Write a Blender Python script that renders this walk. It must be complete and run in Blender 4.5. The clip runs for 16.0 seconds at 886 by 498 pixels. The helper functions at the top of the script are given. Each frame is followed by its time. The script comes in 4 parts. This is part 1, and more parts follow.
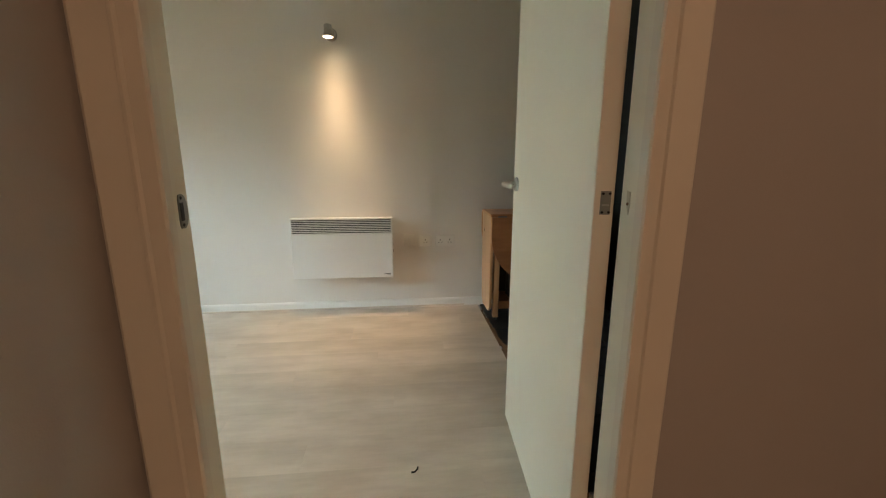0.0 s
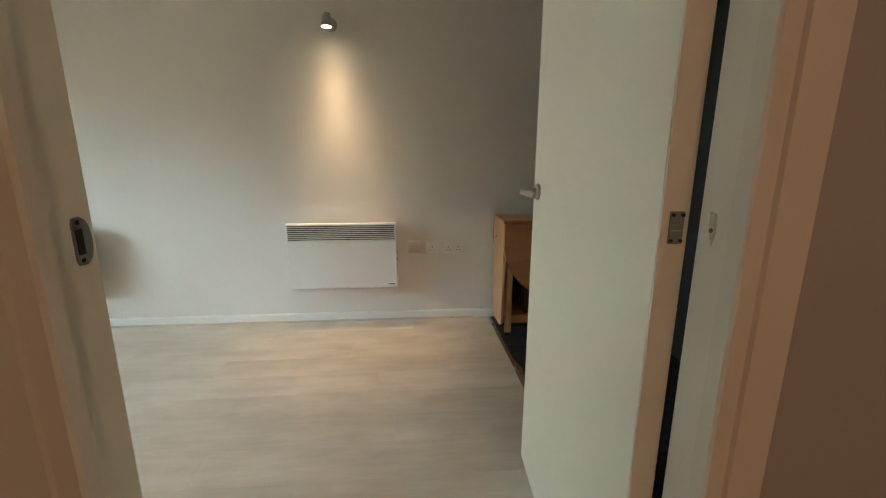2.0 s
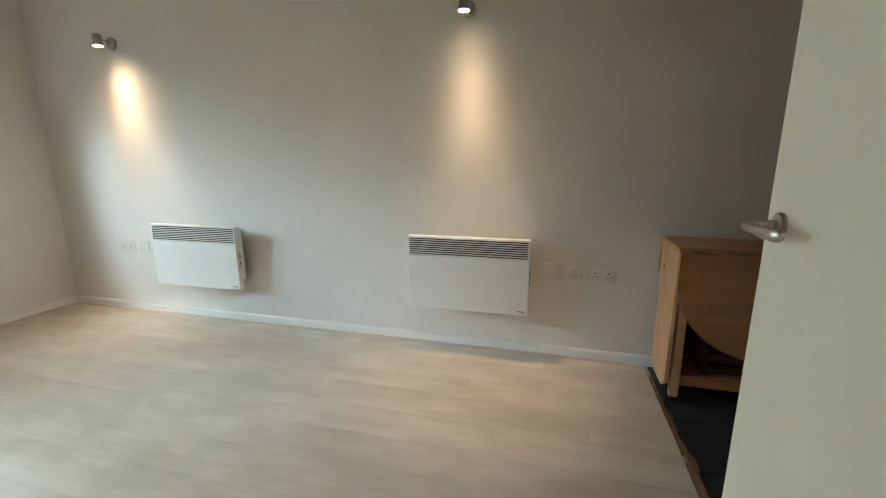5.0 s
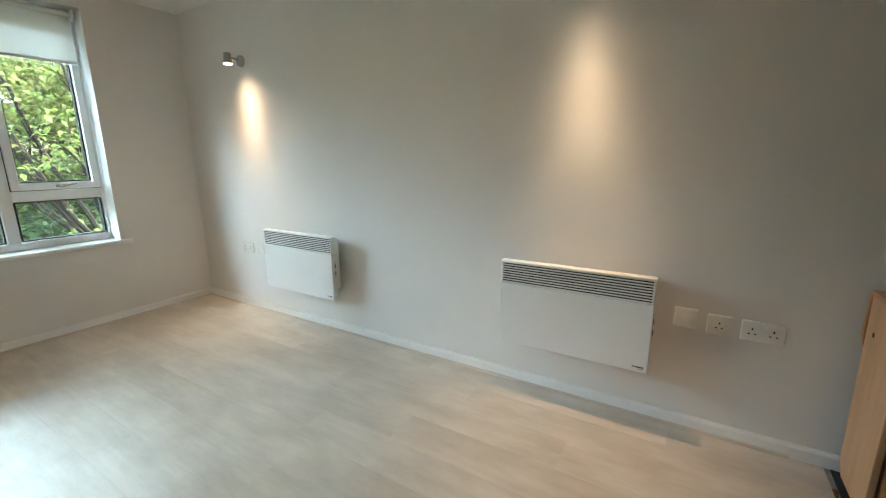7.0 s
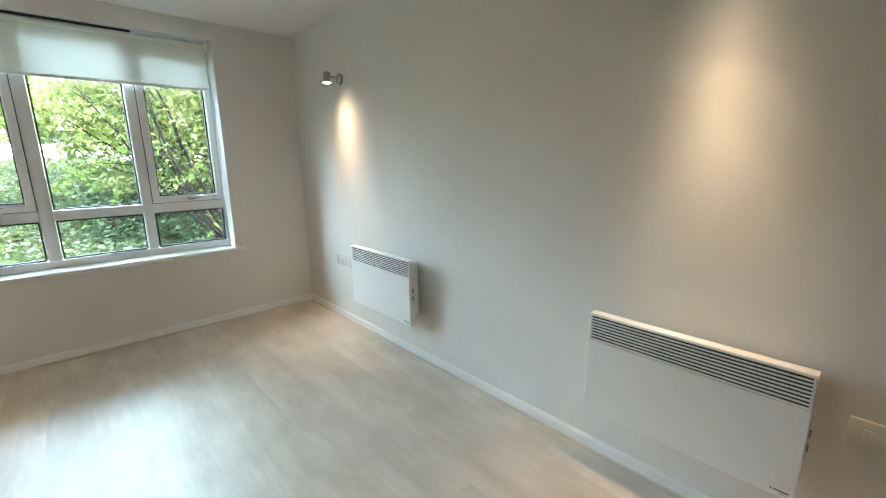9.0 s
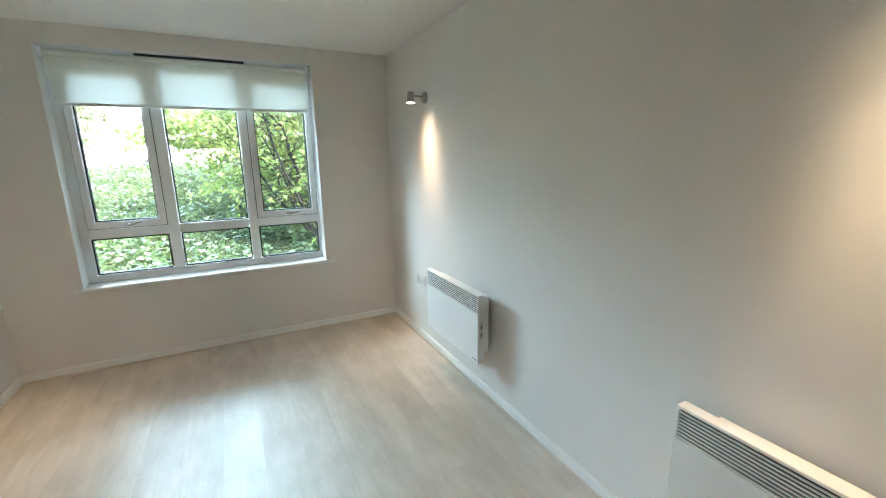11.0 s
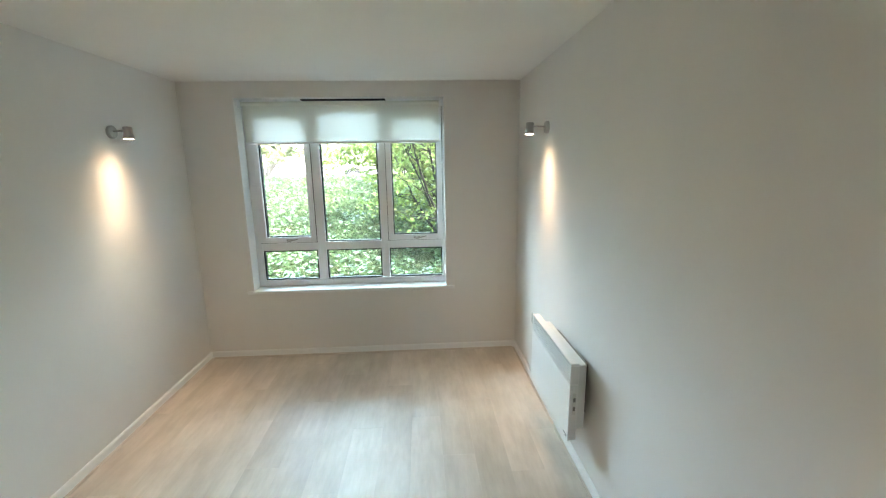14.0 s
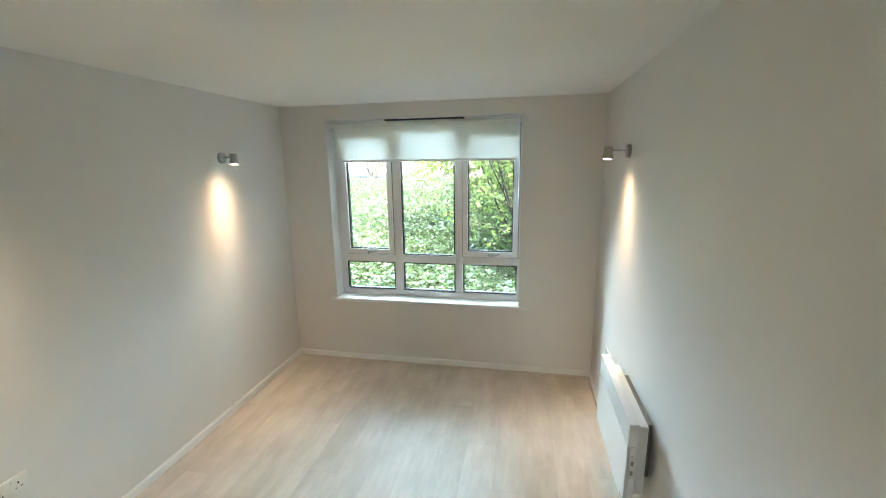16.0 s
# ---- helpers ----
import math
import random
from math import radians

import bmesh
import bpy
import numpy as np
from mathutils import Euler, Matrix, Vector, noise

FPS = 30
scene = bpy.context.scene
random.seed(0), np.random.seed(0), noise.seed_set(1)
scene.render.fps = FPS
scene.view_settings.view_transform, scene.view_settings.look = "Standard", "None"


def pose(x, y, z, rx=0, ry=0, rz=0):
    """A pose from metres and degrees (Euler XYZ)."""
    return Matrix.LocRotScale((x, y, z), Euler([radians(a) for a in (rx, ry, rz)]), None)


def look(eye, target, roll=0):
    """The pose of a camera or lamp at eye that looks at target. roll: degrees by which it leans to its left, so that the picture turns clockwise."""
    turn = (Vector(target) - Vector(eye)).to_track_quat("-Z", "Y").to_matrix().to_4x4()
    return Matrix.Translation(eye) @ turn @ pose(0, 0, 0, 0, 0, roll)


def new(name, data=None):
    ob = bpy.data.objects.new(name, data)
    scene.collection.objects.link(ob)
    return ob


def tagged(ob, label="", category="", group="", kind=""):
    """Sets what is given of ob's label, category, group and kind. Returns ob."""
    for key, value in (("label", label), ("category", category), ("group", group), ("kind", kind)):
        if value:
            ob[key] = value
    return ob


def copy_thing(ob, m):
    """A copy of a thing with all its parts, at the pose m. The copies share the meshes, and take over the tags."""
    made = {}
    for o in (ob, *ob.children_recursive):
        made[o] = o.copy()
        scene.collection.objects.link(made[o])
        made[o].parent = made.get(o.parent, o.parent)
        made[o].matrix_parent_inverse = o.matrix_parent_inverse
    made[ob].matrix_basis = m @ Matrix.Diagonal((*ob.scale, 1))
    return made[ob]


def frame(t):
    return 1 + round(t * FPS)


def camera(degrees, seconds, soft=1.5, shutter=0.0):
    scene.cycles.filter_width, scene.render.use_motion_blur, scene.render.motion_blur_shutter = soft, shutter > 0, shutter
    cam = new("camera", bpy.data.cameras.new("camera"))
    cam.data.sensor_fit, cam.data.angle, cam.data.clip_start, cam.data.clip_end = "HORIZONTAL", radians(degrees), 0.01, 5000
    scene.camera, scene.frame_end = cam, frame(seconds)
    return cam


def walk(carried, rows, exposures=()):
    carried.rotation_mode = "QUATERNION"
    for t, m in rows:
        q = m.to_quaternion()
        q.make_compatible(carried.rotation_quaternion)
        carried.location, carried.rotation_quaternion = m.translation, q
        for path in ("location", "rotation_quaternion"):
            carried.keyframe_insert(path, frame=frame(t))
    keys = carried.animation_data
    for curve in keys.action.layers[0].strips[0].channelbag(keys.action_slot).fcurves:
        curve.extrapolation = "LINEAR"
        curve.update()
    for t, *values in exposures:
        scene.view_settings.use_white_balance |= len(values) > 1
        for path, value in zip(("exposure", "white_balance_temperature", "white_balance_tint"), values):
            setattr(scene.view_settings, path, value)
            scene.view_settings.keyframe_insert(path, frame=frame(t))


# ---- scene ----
cam = camera(94.1, 16.0, soft=1.15)
PATH = [
    (0, (0.031, -0.005, 1.142), (0.233, 1.938, 0.713), 0.1),
    (0.5, (0.036, 0.043, 1.143), (0.236, 1.985, 0.712), 0.1),
    (1, (0.045, 0.107, 1.147), (0.242, 2.049, 0.713), 0.1),
    (1.5, (0.05, 0.169, 1.15), (0.244, 2.111, 0.715), 0.2),
    (2, (0.06, 0.239, 1.154), (0.22, 2.185, 0.72), 0.1),
    (2.5, (0.06, 0.3, 1.155), (0.159, 2.249, 0.72), 0.0),
    (3, (0.062, 0.367, 1.159), (0.067, 2.319, 0.723), -0.1),
    (5.5, (0.080, 0.777, 1.175), (-0.561, 2.622, 0.747), -0.3),
    (6, (0.076, 0.865, 1.207), (-0.697, 2.657, 0.771), -0.4),
    (6.5, (0.077, 0.956, 1.223), (-0.818, 2.691, 0.788), -0.4),
    (7, (0.074, 1.055, 1.239), (-0.947, 2.72, 0.808), -0.5),
    (7.5, (0.069, 1.145, 1.271), (-1.062, 2.737, 0.836), -0.6),
    (8, (0.059, 1.242, 1.306), (-1.185, 2.746, 0.869), -0.7),
    (8.5, (0.052, 1.328, 1.325), (-1.291, 2.747, 0.897), -0.7),
    (9, (0.042, 1.425, 1.359), (-1.404, 2.739, 0.931), -0.7),
    (11.5, (-0.04, 1.841, 1.558), (-1.845, 2.589, 1.128), -0.9),
    (12, (-0.058, 1.94, 1.582), (-1.919, 2.539, 1.16), -0.9),
    (12.5, (-0.057, 1.987, 1.621), (-1.95, 2.473, 1.2), -1.0),
    (13, (-0.077, 2.089, 1.649), (-2.003, 2.432, 1.236), -0.9),
    (13.5, (-0.082, 2.149, 1.687), (-2.026, 2.38, 1.279), -0.9),
    (14, (-0.097, 2.229, 1.724), (-2.053, 2.333, 1.322), -0.9),
    (14.5, (-0.118, 2.295, 1.775), (-2.076, 2.283, 1.365), -0.9),
    (15, (-0.145, 2.377, 1.806), (-2.097, 2.231, 1.399), -0.8),
    (15.5, (-0.163, 2.43, 1.839), (-2.105, 2.173, 1.436), -0.7),
    (16, (-0.182, 2.465, 1.907), (-2.103, 2.091, 1.494), -0.8),
]
EXPOSURES = [(0.0, 4.86, 8000, 12), (3.0, 4.72, 7500, 12), (7.0, 4.72, 6950, 10), (12.0, 4.78, 6600, 9), (16.0, 4.88, 6800, 10)]
walk(cam, [(t, look(eye, target, roll)) for t, eye, target, roll in PATH], EXPOSURES)

# ---- light ----
SUN_HEIGHT, SUN_TURN = radians(60), radians(60)
world = bpy.data.worlds.new("sky")
scene.world = world
world.use_nodes = True
wn = world.node_tree
sky = wn.nodes.new("ShaderNodeTexSky")
sky.sky_type = "NISHITA"
sky.sun_disc = False
sky.sun_elevation, sky.sun_rotation = SUN_HEIGHT, SUN_TURN
sky.air_density, sky.dust_density = 1.0, 3.0
wn.nodes["Background"].inputs["Strength"].default_value = 0.15
wn.links.new(sky.outputs["Color"], wn.nodes["Background"].inputs["Color"])

sun_data = bpy.data.lights.new("sun", "SUN")
sun_data.energy, sun_data.angle, sun_data.color = 1.5, radians(16), (1.0, 0.96, 0.9)
sun = new("sun", sun_data)
sun_way = Vector((math.sin(SUN_TURN) * math.cos(SUN_HEIGHT), math.cos(SUN_TURN) * math.cos(SUN_HEIGHT), math.sin(SUN_HEIGHT)))
sun.matrix_world = look(sun_way * 50, (0, 0, 0))

# area lamps outside the window stand in for the open sky above the bank: a band of soft light from all sides that
# slopes down into the room
# the last, almost level, stands in for foliage light and brightens the door
for watts, aside, down, spread in ((0.45, -58, 26, 36), (0.9, -29, 25, 38), (1.5, 0, 31, 34), (1.15, 29, 21, 34), (2.8, 58, 28, 32), (0.68, 0, 7, 42)):
    pane_data = bpy.data.lights.new("window_daylight", "AREA")
    pane_data.shape, pane_data.size, pane_data.size_y = "RECTANGLE", 3.0, 2.2
    pane_data.energy, pane_data.color, pane_data.spread = watts, (0.58, 0.84, 1.0), radians(spread)
    slope, turn = radians(down), radians(aside)
    way = Vector((math.cos(slope) * math.cos(turn), math.cos(slope) * math.sin(turn), -math.sin(slope)))
    opening = Vector((-3.88, 1.58, 1.28))
    new("window_daylight", pane_data).matrix_world = look(opening - 1.6 * way, opening)

# ---- materials ----


def material(name, colour, rough=0.5, metal=0.0, spec=0.5):
    m = bpy.data.materials.new(name)
    m.use_nodes = True
    b = m.node_tree.nodes["Principled BSDF"]
    b.inputs["Base Color"].default_value = (*colour, 1)
    b.inputs["Roughness"].default_value = rough
    b.inputs["Metallic"].default_value = metal
    b.inputs["Specular IOR Level"].default_value = spec
    return m


def node(m, kind, **values):
    n = m.node_tree.nodes.new(kind)
    for k, v in values.items():
        n.inputs[k].default_value = v
    return n


def link(m, a, b):
    m.node_tree.links.new(a, b)


def principled(m):
    return m.node_tree.nodes["Principled BSDF"]


def coords(m, scale=(1, 1, 1), turn=(0, 0, 0), kind="Object"):
    tc = node(m, "ShaderNodeTexCoord")
    mp = node(m, "ShaderNodeMapping", Scale=scale, Rotation=turn)
    link(m, tc.outputs[kind], mp.inputs["Vector"])
    return mp.outputs["Vector"]


def world_coords(m, scale=(1, 1, 1)):
    geo = node(m, "ShaderNodeNewGeometry")
    mp = node(m, "ShaderNodeMapping", Scale=scale)
    link(m, geo.outputs["Position"], mp.inputs["Vector"])
    return mp.outputs["Vector"]


def noise_of(m, vec, scale, detail=4.0, rough=0.55):
    n = node(m, "ShaderNodeTexNoise", Scale=scale, Detail=detail, Roughness=rough)
    link(m, vec, n.inputs["Vector"])
    return n.outputs["Fac"]


def ramp(m, fac, stops):
    r = node(m, "ShaderNodeValToRGB")
    el = r.color_ramp.elements
    el[0].position, el[0].color = stops[0][0], (*stops[0][1], 1)
    el[1].position, el[1].color = stops[-1][0], (*stops[-1][1], 1)
    for p, c in stops[1:-1]:
        e = el.new(p)
        e.color = (*c, 1)
    link(m, fac, r.inputs["Fac"])
    return r.outputs["Color"]


def mixed(m, a, b, fac, mode="MIX"):
    x = m.node_tree.nodes.new("ShaderNodeMix")
    x.data_type, x.blend_type = "RGBA", mode
    for value, socket in ((fac, x.inputs["Factor"]), (a, x.inputs["A"]), (b, x.inputs["B"])):
        if isinstance(value, (float, int)):
            socket.default_value = value
        elif isinstance(value, tuple):
            socket.default_value = (*value, 1)
        else:
            link(m, value, socket)
    return x.outputs["Result"]


def bumped(m, height, strength=0.1, distance=0.01):
    b = node(m, "ShaderNodeBump", Strength=strength, Distance=distance)
    link(m, height, b.inputs["Height"])
    link(m, b.outputs["Normal"], principled(m).inputs["Normal"])


def coloured(m, colour):
    link(m, colour, principled(m).inputs["Base Color"])


def roughened(m, fac, low, high):
    r = node(m, "ShaderNodeMapRange")
    r.inputs["To Min"].default_value, r.inputs["To Max"].default_value = low, high
    link(m, fac, r.inputs["Value"])
    link(m, r.outputs["Result"], principled(m).inputs["Roughness"])


def paint(name, colour, rough, roll=0.12, soil=0.05):
    """Rolled or brushed paint: fine stipple, faint large-scale unevenness and scuffs."""
    m = material(name, colour, rough, 0, 0.35)
    v = world_coords(m)
    broad = noise_of(m, v, 1.3, 3)
    fine = noise_of(m, v, 260, 2)
    dull = tuple(c * (1 - soil) for c in colour)
    c = mixed(m, dull, colour, ramp(m, broad, [(0.35, (0, 0, 0)), (0.65, (1, 1, 1))]))
    scuff = ramp(m, noise_of(m, v, 9, 6, 0.7), [(0.62, (1, 1, 1)), (0.8, (1 - soil, 1 - soil, 1 - soil * 1.1))])
    coloured(m, mixed(m, c, scuff, 1.0, "MULTIPLY"))
    bumped(m, fine, roll, 0.002)
    roughened(m, broad, rough - 0.05, rough + 0.08)
    return m


def wood(name, light, dark, along, rough=0.4, per_object=0.0, scale=1.0, wear=0.0):
    """Wood with its grain along one axis of the world; along is 0, 1 or 2."""
    m = material(name, light, rough, 0, 0.4)
    stretch = [9.0 * scale] * 3
    stretch[along] = 1.5 * scale
    v = world_coords(m, tuple(stretch))
    info = node(m, "ShaderNodeObjectInfo")
    shift = node(m, "ShaderNodeVectorMath")
    shift.operation = "ADD"
    comb = node(m, "ShaderNodeCombineXYZ")
    mul = node(m, "ShaderNodeMath")
    mul.operation = "MULTIPLY"
    mul.inputs[1].default_value = 37.0 if per_object else 0.0
    link(m, info.outputs["Random"], mul.inputs[0])
    for s in ("X", "Y", "Z"):
        link(m, mul.outputs[0], comb.inputs[s])
    link(m, v, shift.inputs[0])
    link(m, comb.outputs[0], shift.inputs[1])
    vv = shift.outputs[0]
    broad = noise_of(m, vv, 0.55, 4, 0.6)
    grain = noise_of(m, vv, 4.0, 6, 0.7)
    c = mixed(m, dark, light, ramp(m, broad, [(0.32, (0, 0, 0)), (0.68, (1, 1, 1))]))
    g = ramp(m, grain, [(0.35, (0.93, 0.92, 0.91)), (0.6, (1, 1, 1))])
    c = mixed(m, c, g, 1.0, "MULTIPLY")
    if per_object:
        lo, hi = 1 - per_object, 1 + per_object * 0.4
        c = mixed(m, c, ramp(m, info.outputs["Random"], [(0, (lo, lo, lo * 0.98)), (1, (hi, hi, hi))]), 1.0, "MULTIPLY")
    coloured(m, c)
    roughened(m, broad, rough - 0.04, rough + 0.06)
    bumped(m, grain, 0.02 + wear, 0.002)
    return m


WALL = paint("wall paint", (0.775, 0.755, 0.72), 0.62, 0.16, 0.04)
# one even tone for the hall, darker than WALL
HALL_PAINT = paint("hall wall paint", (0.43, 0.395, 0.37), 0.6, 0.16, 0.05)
# near-black stands in for the unlit kitchen seen through the hinge gap
UNLIT_PAINT = paint("near-black paint for unlit kitchen", (0.028, 0.033, 0.038), 0.6, 0.14, 0.1)
CEILING = paint("ceiling paint", (0.82, 0.81, 0.78), 0.75, 0.12, 0.03)
GLOSS = paint("white gloss paint", (0.84, 0.835, 0.815), 0.34, 0.0, 0.05)
JAMB = paint("door frame paint", (0.76, 0.70, 0.60), 0.38, 0.03, 0.08)
DOOR = paint("door paint", (0.79, 0.74, 0.63), 0.42, 0.05, 0.05)
UPVC = paint("white plastic frame", (0.92, 0.93, 0.94), 0.28, 0.01, 0.04)
SOCKET = material("white socket plastic", (0.78, 0.77, 0.73), 0.25)
CHIPPED = wood("bare chipped lining wood", (0.70, 0.64, 0.53), (0.60, 0.53, 0.42), 2, 0.6, 0, 3.0)
HEATER = paint("white enamelled steel", (0.85, 0.85, 0.83), 0.32, 0.02, 0.02)
# near-black of seals and screws, also painted shade in gaps and holes
DARK = material("near-black for seals, screws and shade", (0.012, 0.012, 0.013), 0.7)
PRINT = material("black print", (0.03, 0.03, 0.03), 0.5)
PLANK = wood("pale oak laminate", (0.69, 0.61, 0.53), (0.55, 0.485, 0.415), 0, 0.36, 0.03, 1.0)
principled(PLANK).inputs["Specular IOR Level"].default_value = 0.5
# cloudy print of the laminate, drawn out along the planks
plain = principled(PLANK).inputs["Base Color"].links[0].from_socket
cloud = noise_of(PLANK, world_coords(PLANK, (3.2, 6.0, 1)), 1.0, 4, 0.5)
coloured(PLANK, mixed(PLANK, plain, ramp(PLANK, cloud, [(0.36, (0.92, 0.905, 0.885)), (0.62, (1.05, 1.05, 1.05))]), 1.0, "MULTIPLY"))
BEAD = wood("oak edging bead", (0.66, 0.59, 0.51), (0.58, 0.50, 0.42), 0, 0.45)
THRESH = wood("worn threshold wood", (0.30, 0.18, 0.10), (0.14, 0.08, 0.045), 1, 0.5, 0, 1.6, 0.1)
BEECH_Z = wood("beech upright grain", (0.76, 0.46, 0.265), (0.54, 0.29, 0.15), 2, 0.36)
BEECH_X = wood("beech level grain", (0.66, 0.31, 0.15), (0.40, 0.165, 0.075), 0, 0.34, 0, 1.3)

# shade inside the table is put into this beech colour
SHADED_BEECH = wood("beech with shade in its colour", (0.10, 0.055, 0.032), (0.06, 0.032, 0.018), 2, 0.45)

STEEL = material("brushed nickel", (0.44, 0.43, 0.41), 0.28, 1.0)
sv = coords(STEEL, (300, 300, 8))
roughened(STEEL, noise_of(STEEL, sv, 1.0, 2), 0.2, 0.42)
PLATE = material("dull zinc plate", (0.28, 0.275, 0.26), 0.42, 1.0)
roughened(PLATE, noise_of(PLATE, coords(PLATE), 60, 4), 0.3, 0.6)

SLATE = material("black slate tile", (0.02, 0.022, 0.026), 0.42)
tv = world_coords(SLATE)
coloured(SLATE, ramp(SLATE, noise_of(SLATE, tv, 7, 7, 0.65), [(0.3, (0.012, 0.018, 0.024)), (0.7, (0.032, 0.043, 0.054))]))
bumped(SLATE, noise_of(SLATE, tv, 22, 6, 0.6), 0.25, 0.004)
roughened(SLATE, noise_of(SLATE, tv, 16, 4), 0.3, 0.55)
GROUT = material("grey grout", (0.24, 0.24, 0.23), 0.9)
coloured(GROUT, ramp(GROUT, noise_of(GROUT, world_coords(GROUT), 60, 4), [(0.3, (0.38, 0.39, 0.40)), (0.7, (0.54, 0.55, 0.56))]))

BULB = material("lit lamp glass", (1, 1, 1), 0.3)
principled(BULB).inputs["Emission Color"].default_value = (1.0, 0.82, 0.6, 1)
principled(BULB).inputs["Emission Strength"].default_value = 0.7

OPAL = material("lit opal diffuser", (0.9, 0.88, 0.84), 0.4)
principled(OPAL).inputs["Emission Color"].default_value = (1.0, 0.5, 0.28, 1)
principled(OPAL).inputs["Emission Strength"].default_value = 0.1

GLASS = bpy.data.materials.new("window glass")
GLASS.use_nodes = True
gn = GLASS.node_tree.nodes
clear = gn.new("ShaderNodeBsdfTransparent")
clear.inputs["Color"].default_value = (0.96, 0.98, 0.97, 1)
shine = gn.new("ShaderNodeBsdfGlossy")
shine.inputs["Roughness"].default_value = 0.0
edge_on = gn.new("ShaderNodeFresnel")
edge_on.inputs["IOR"].default_value = 1.5
pair = gn.new("ShaderNodeMixShader")
link(GLASS, edge_on.outputs[0], pair.inputs[0])
link(GLASS, clear.outputs[0], pair.inputs[1])
link(GLASS, shine.outputs[0], pair.inputs[2])
link(GLASS, pair.outputs[0], gn["Material Output"].inputs["Surface"])

# roller blind cloth lets light through
CLOTH = bpy.data.materials.new("roller blind cloth")
CLOTH.use_nodes = True
cn = CLOTH.node_tree.nodes
cp = principled(CLOTH)
cp.inputs["Base Color"].default_value = (0.78, 0.79, 0.73, 1)
cp.inputs["Roughness"].default_value = 0.9
ct = cn.new("ShaderNodeBsdfTranslucent")
ct.inputs["Color"].default_value = (0.93, 0.94, 0.88, 1)
cm = cn.new("ShaderNodeMixShader")
cm.inputs[0].default_value = 0.12
link(CLOTH, cp.outputs[0], cm.inputs[1])
link(CLOTH, ct.outputs[0], cm.inputs[2])
link(CLOTH, cm.outputs[0], cn["Material Output"].inputs["Surface"])
weave = noise_of(CLOTH, world_coords(CLOTH, (1, 900, 60)), 1.0, 2)
bumped(CLOTH, weave, 0.15, 0.001)


def leaf_material(name, stops, through_light, rough):
    m = bpy.data.materials.new(name)
    m.use_nodes = True
    p = principled(m)
    geo = node(m, "ShaderNodeNewGeometry")
    c = ramp(m, geo.outputs["Random Per Island"], stops)
    link(m, c, p.inputs["Base Color"])
    p.inputs["Roughness"].default_value = rough
    tr = m.node_tree.nodes.new("ShaderNodeBsdfTranslucent")
    link(m, mixed(m, c, (1.0, 0.95, 0.45), 0.35, "MIX"), tr.inputs["Color"])
    mx = m.node_tree.nodes.new("ShaderNodeMixShader")
    mx.inputs[0].default_value = through_light
    link(m, p.outputs[0], mx.inputs[1])
    link(m, tr.outputs[0], mx.inputs[2])
    link(m, mx.outputs[0], m.node_tree.nodes["Material Output"].inputs["Surface"])
    return m


# pale bluish stops carry sky sheen, dark ones the shade between leaves
IVY = leaf_material("ivy leaf", [(0.0, (0.02, 0.06, 0.036)), (0.4, (0.065, 0.14, 0.072)), (0.75, (0.13, 0.235, 0.105)), (1.0, (0.24, 0.33, 0.20))], 0.12, 0.32)
principled(IVY).inputs["Specular IOR Level"].default_value = 1.0
SHRUB_LEAF = leaf_material("shrub leaf", [(0.0, (0.018, 0.045, 0.008)), (0.5, (0.045, 0.10, 0.016)), (1.0, (0.09, 0.17, 0.03))], 0.22, 0.58)
FRESH_LEAF = leaf_material("fresh shrub leaf", [(0.0, (0.04, 0.095, 0.015)), (0.5, (0.11, 0.21, 0.04)), (1.0, (0.22, 0.34, 0.09))], 0.35, 0.62)
principled(SHRUB_LEAF).inputs["Specular IOR Level"].default_value = 0.25
# leaf tones paled to stand in for glare on the far tree
TREE_LEAF = leaf_material("tree leaf", [(0.0, (0.14, 0.18, 0.11)), (1.0, (0.24, 0.29, 0.19))], 0.35, 0.6)
BARK = material("brown bark", (0.07, 0.05, 0.035), 0.85)
coloured(BARK, ramp(BARK, noise_of(BARK, world_coords(BARK, (1, 1, 0.3)), 40, 5), [(0.3, (0.005, 0.004, 0.003)), (0.7, (0.016, 0.012, 0.009))]))
bumped(BARK, noise_of(BARK, world_coords(BARK, (1, 1, 0.3)), 60, 5), 0.5, 0.01)
# bark tones lightened for the same glare
GLARE_BARK = material("bark paled for glare", (0.32, 0.29, 0.25), 0.9)
coloured(GLARE_BARK, ramp(GLARE_BARK, noise_of(GLARE_BARK, world_coords(GLARE_BARK, (1, 1, 0.3)), 12, 5), [(0.3, (0.22, 0.20, 0.17)), (0.7, (0.38, 0.35, 0.31))]))
SOIL = material("leaf litter and soil", (0.05, 0.06, 0.03), 0.95)
coloured(SOIL, ramp(SOIL, noise_of(SOIL, world_coords(SOIL), 9, 8, 0.7), [(0.3, (0.02, 0.03, 0.014)), (0.55, (0.045, 0.07, 0.025)), (0.75, (0.09, 0.085, 0.05))]))
bumped(SOIL, noise_of(SOIL, world_coords(SOIL), 24, 8, 0.7), 0.8, 0.05)
TARMAC = material("tarmac", (0.06, 0.06, 0.06), 0.9)
coloured(TARMAC, ramp(TARMAC, noise_of(TARMAC, world_coords(TARMAC), 30, 6), [(0.3, (0.045, 0.045, 0.047)), (0.7, (0.085, 0.085, 0.085))]))
RENDER_WALL = paint("pale rendered facade", (0.72, 0.70, 0.66), 0.85, 0.3, 0.08)
ROOF = material("grey roof tile", (0.12, 0.12, 0.13), 0.8)
CAR_PAINT = material("white car paint", (0.8, 0.8, 0.8), 0.18, 0, 0.6)
# base colour lightened to stand in for sky reflected in the panes
HOUSE_GLASS = material("house glass with sky sheen in its colour", (0.30, 0.33, 0.36), 0.1)
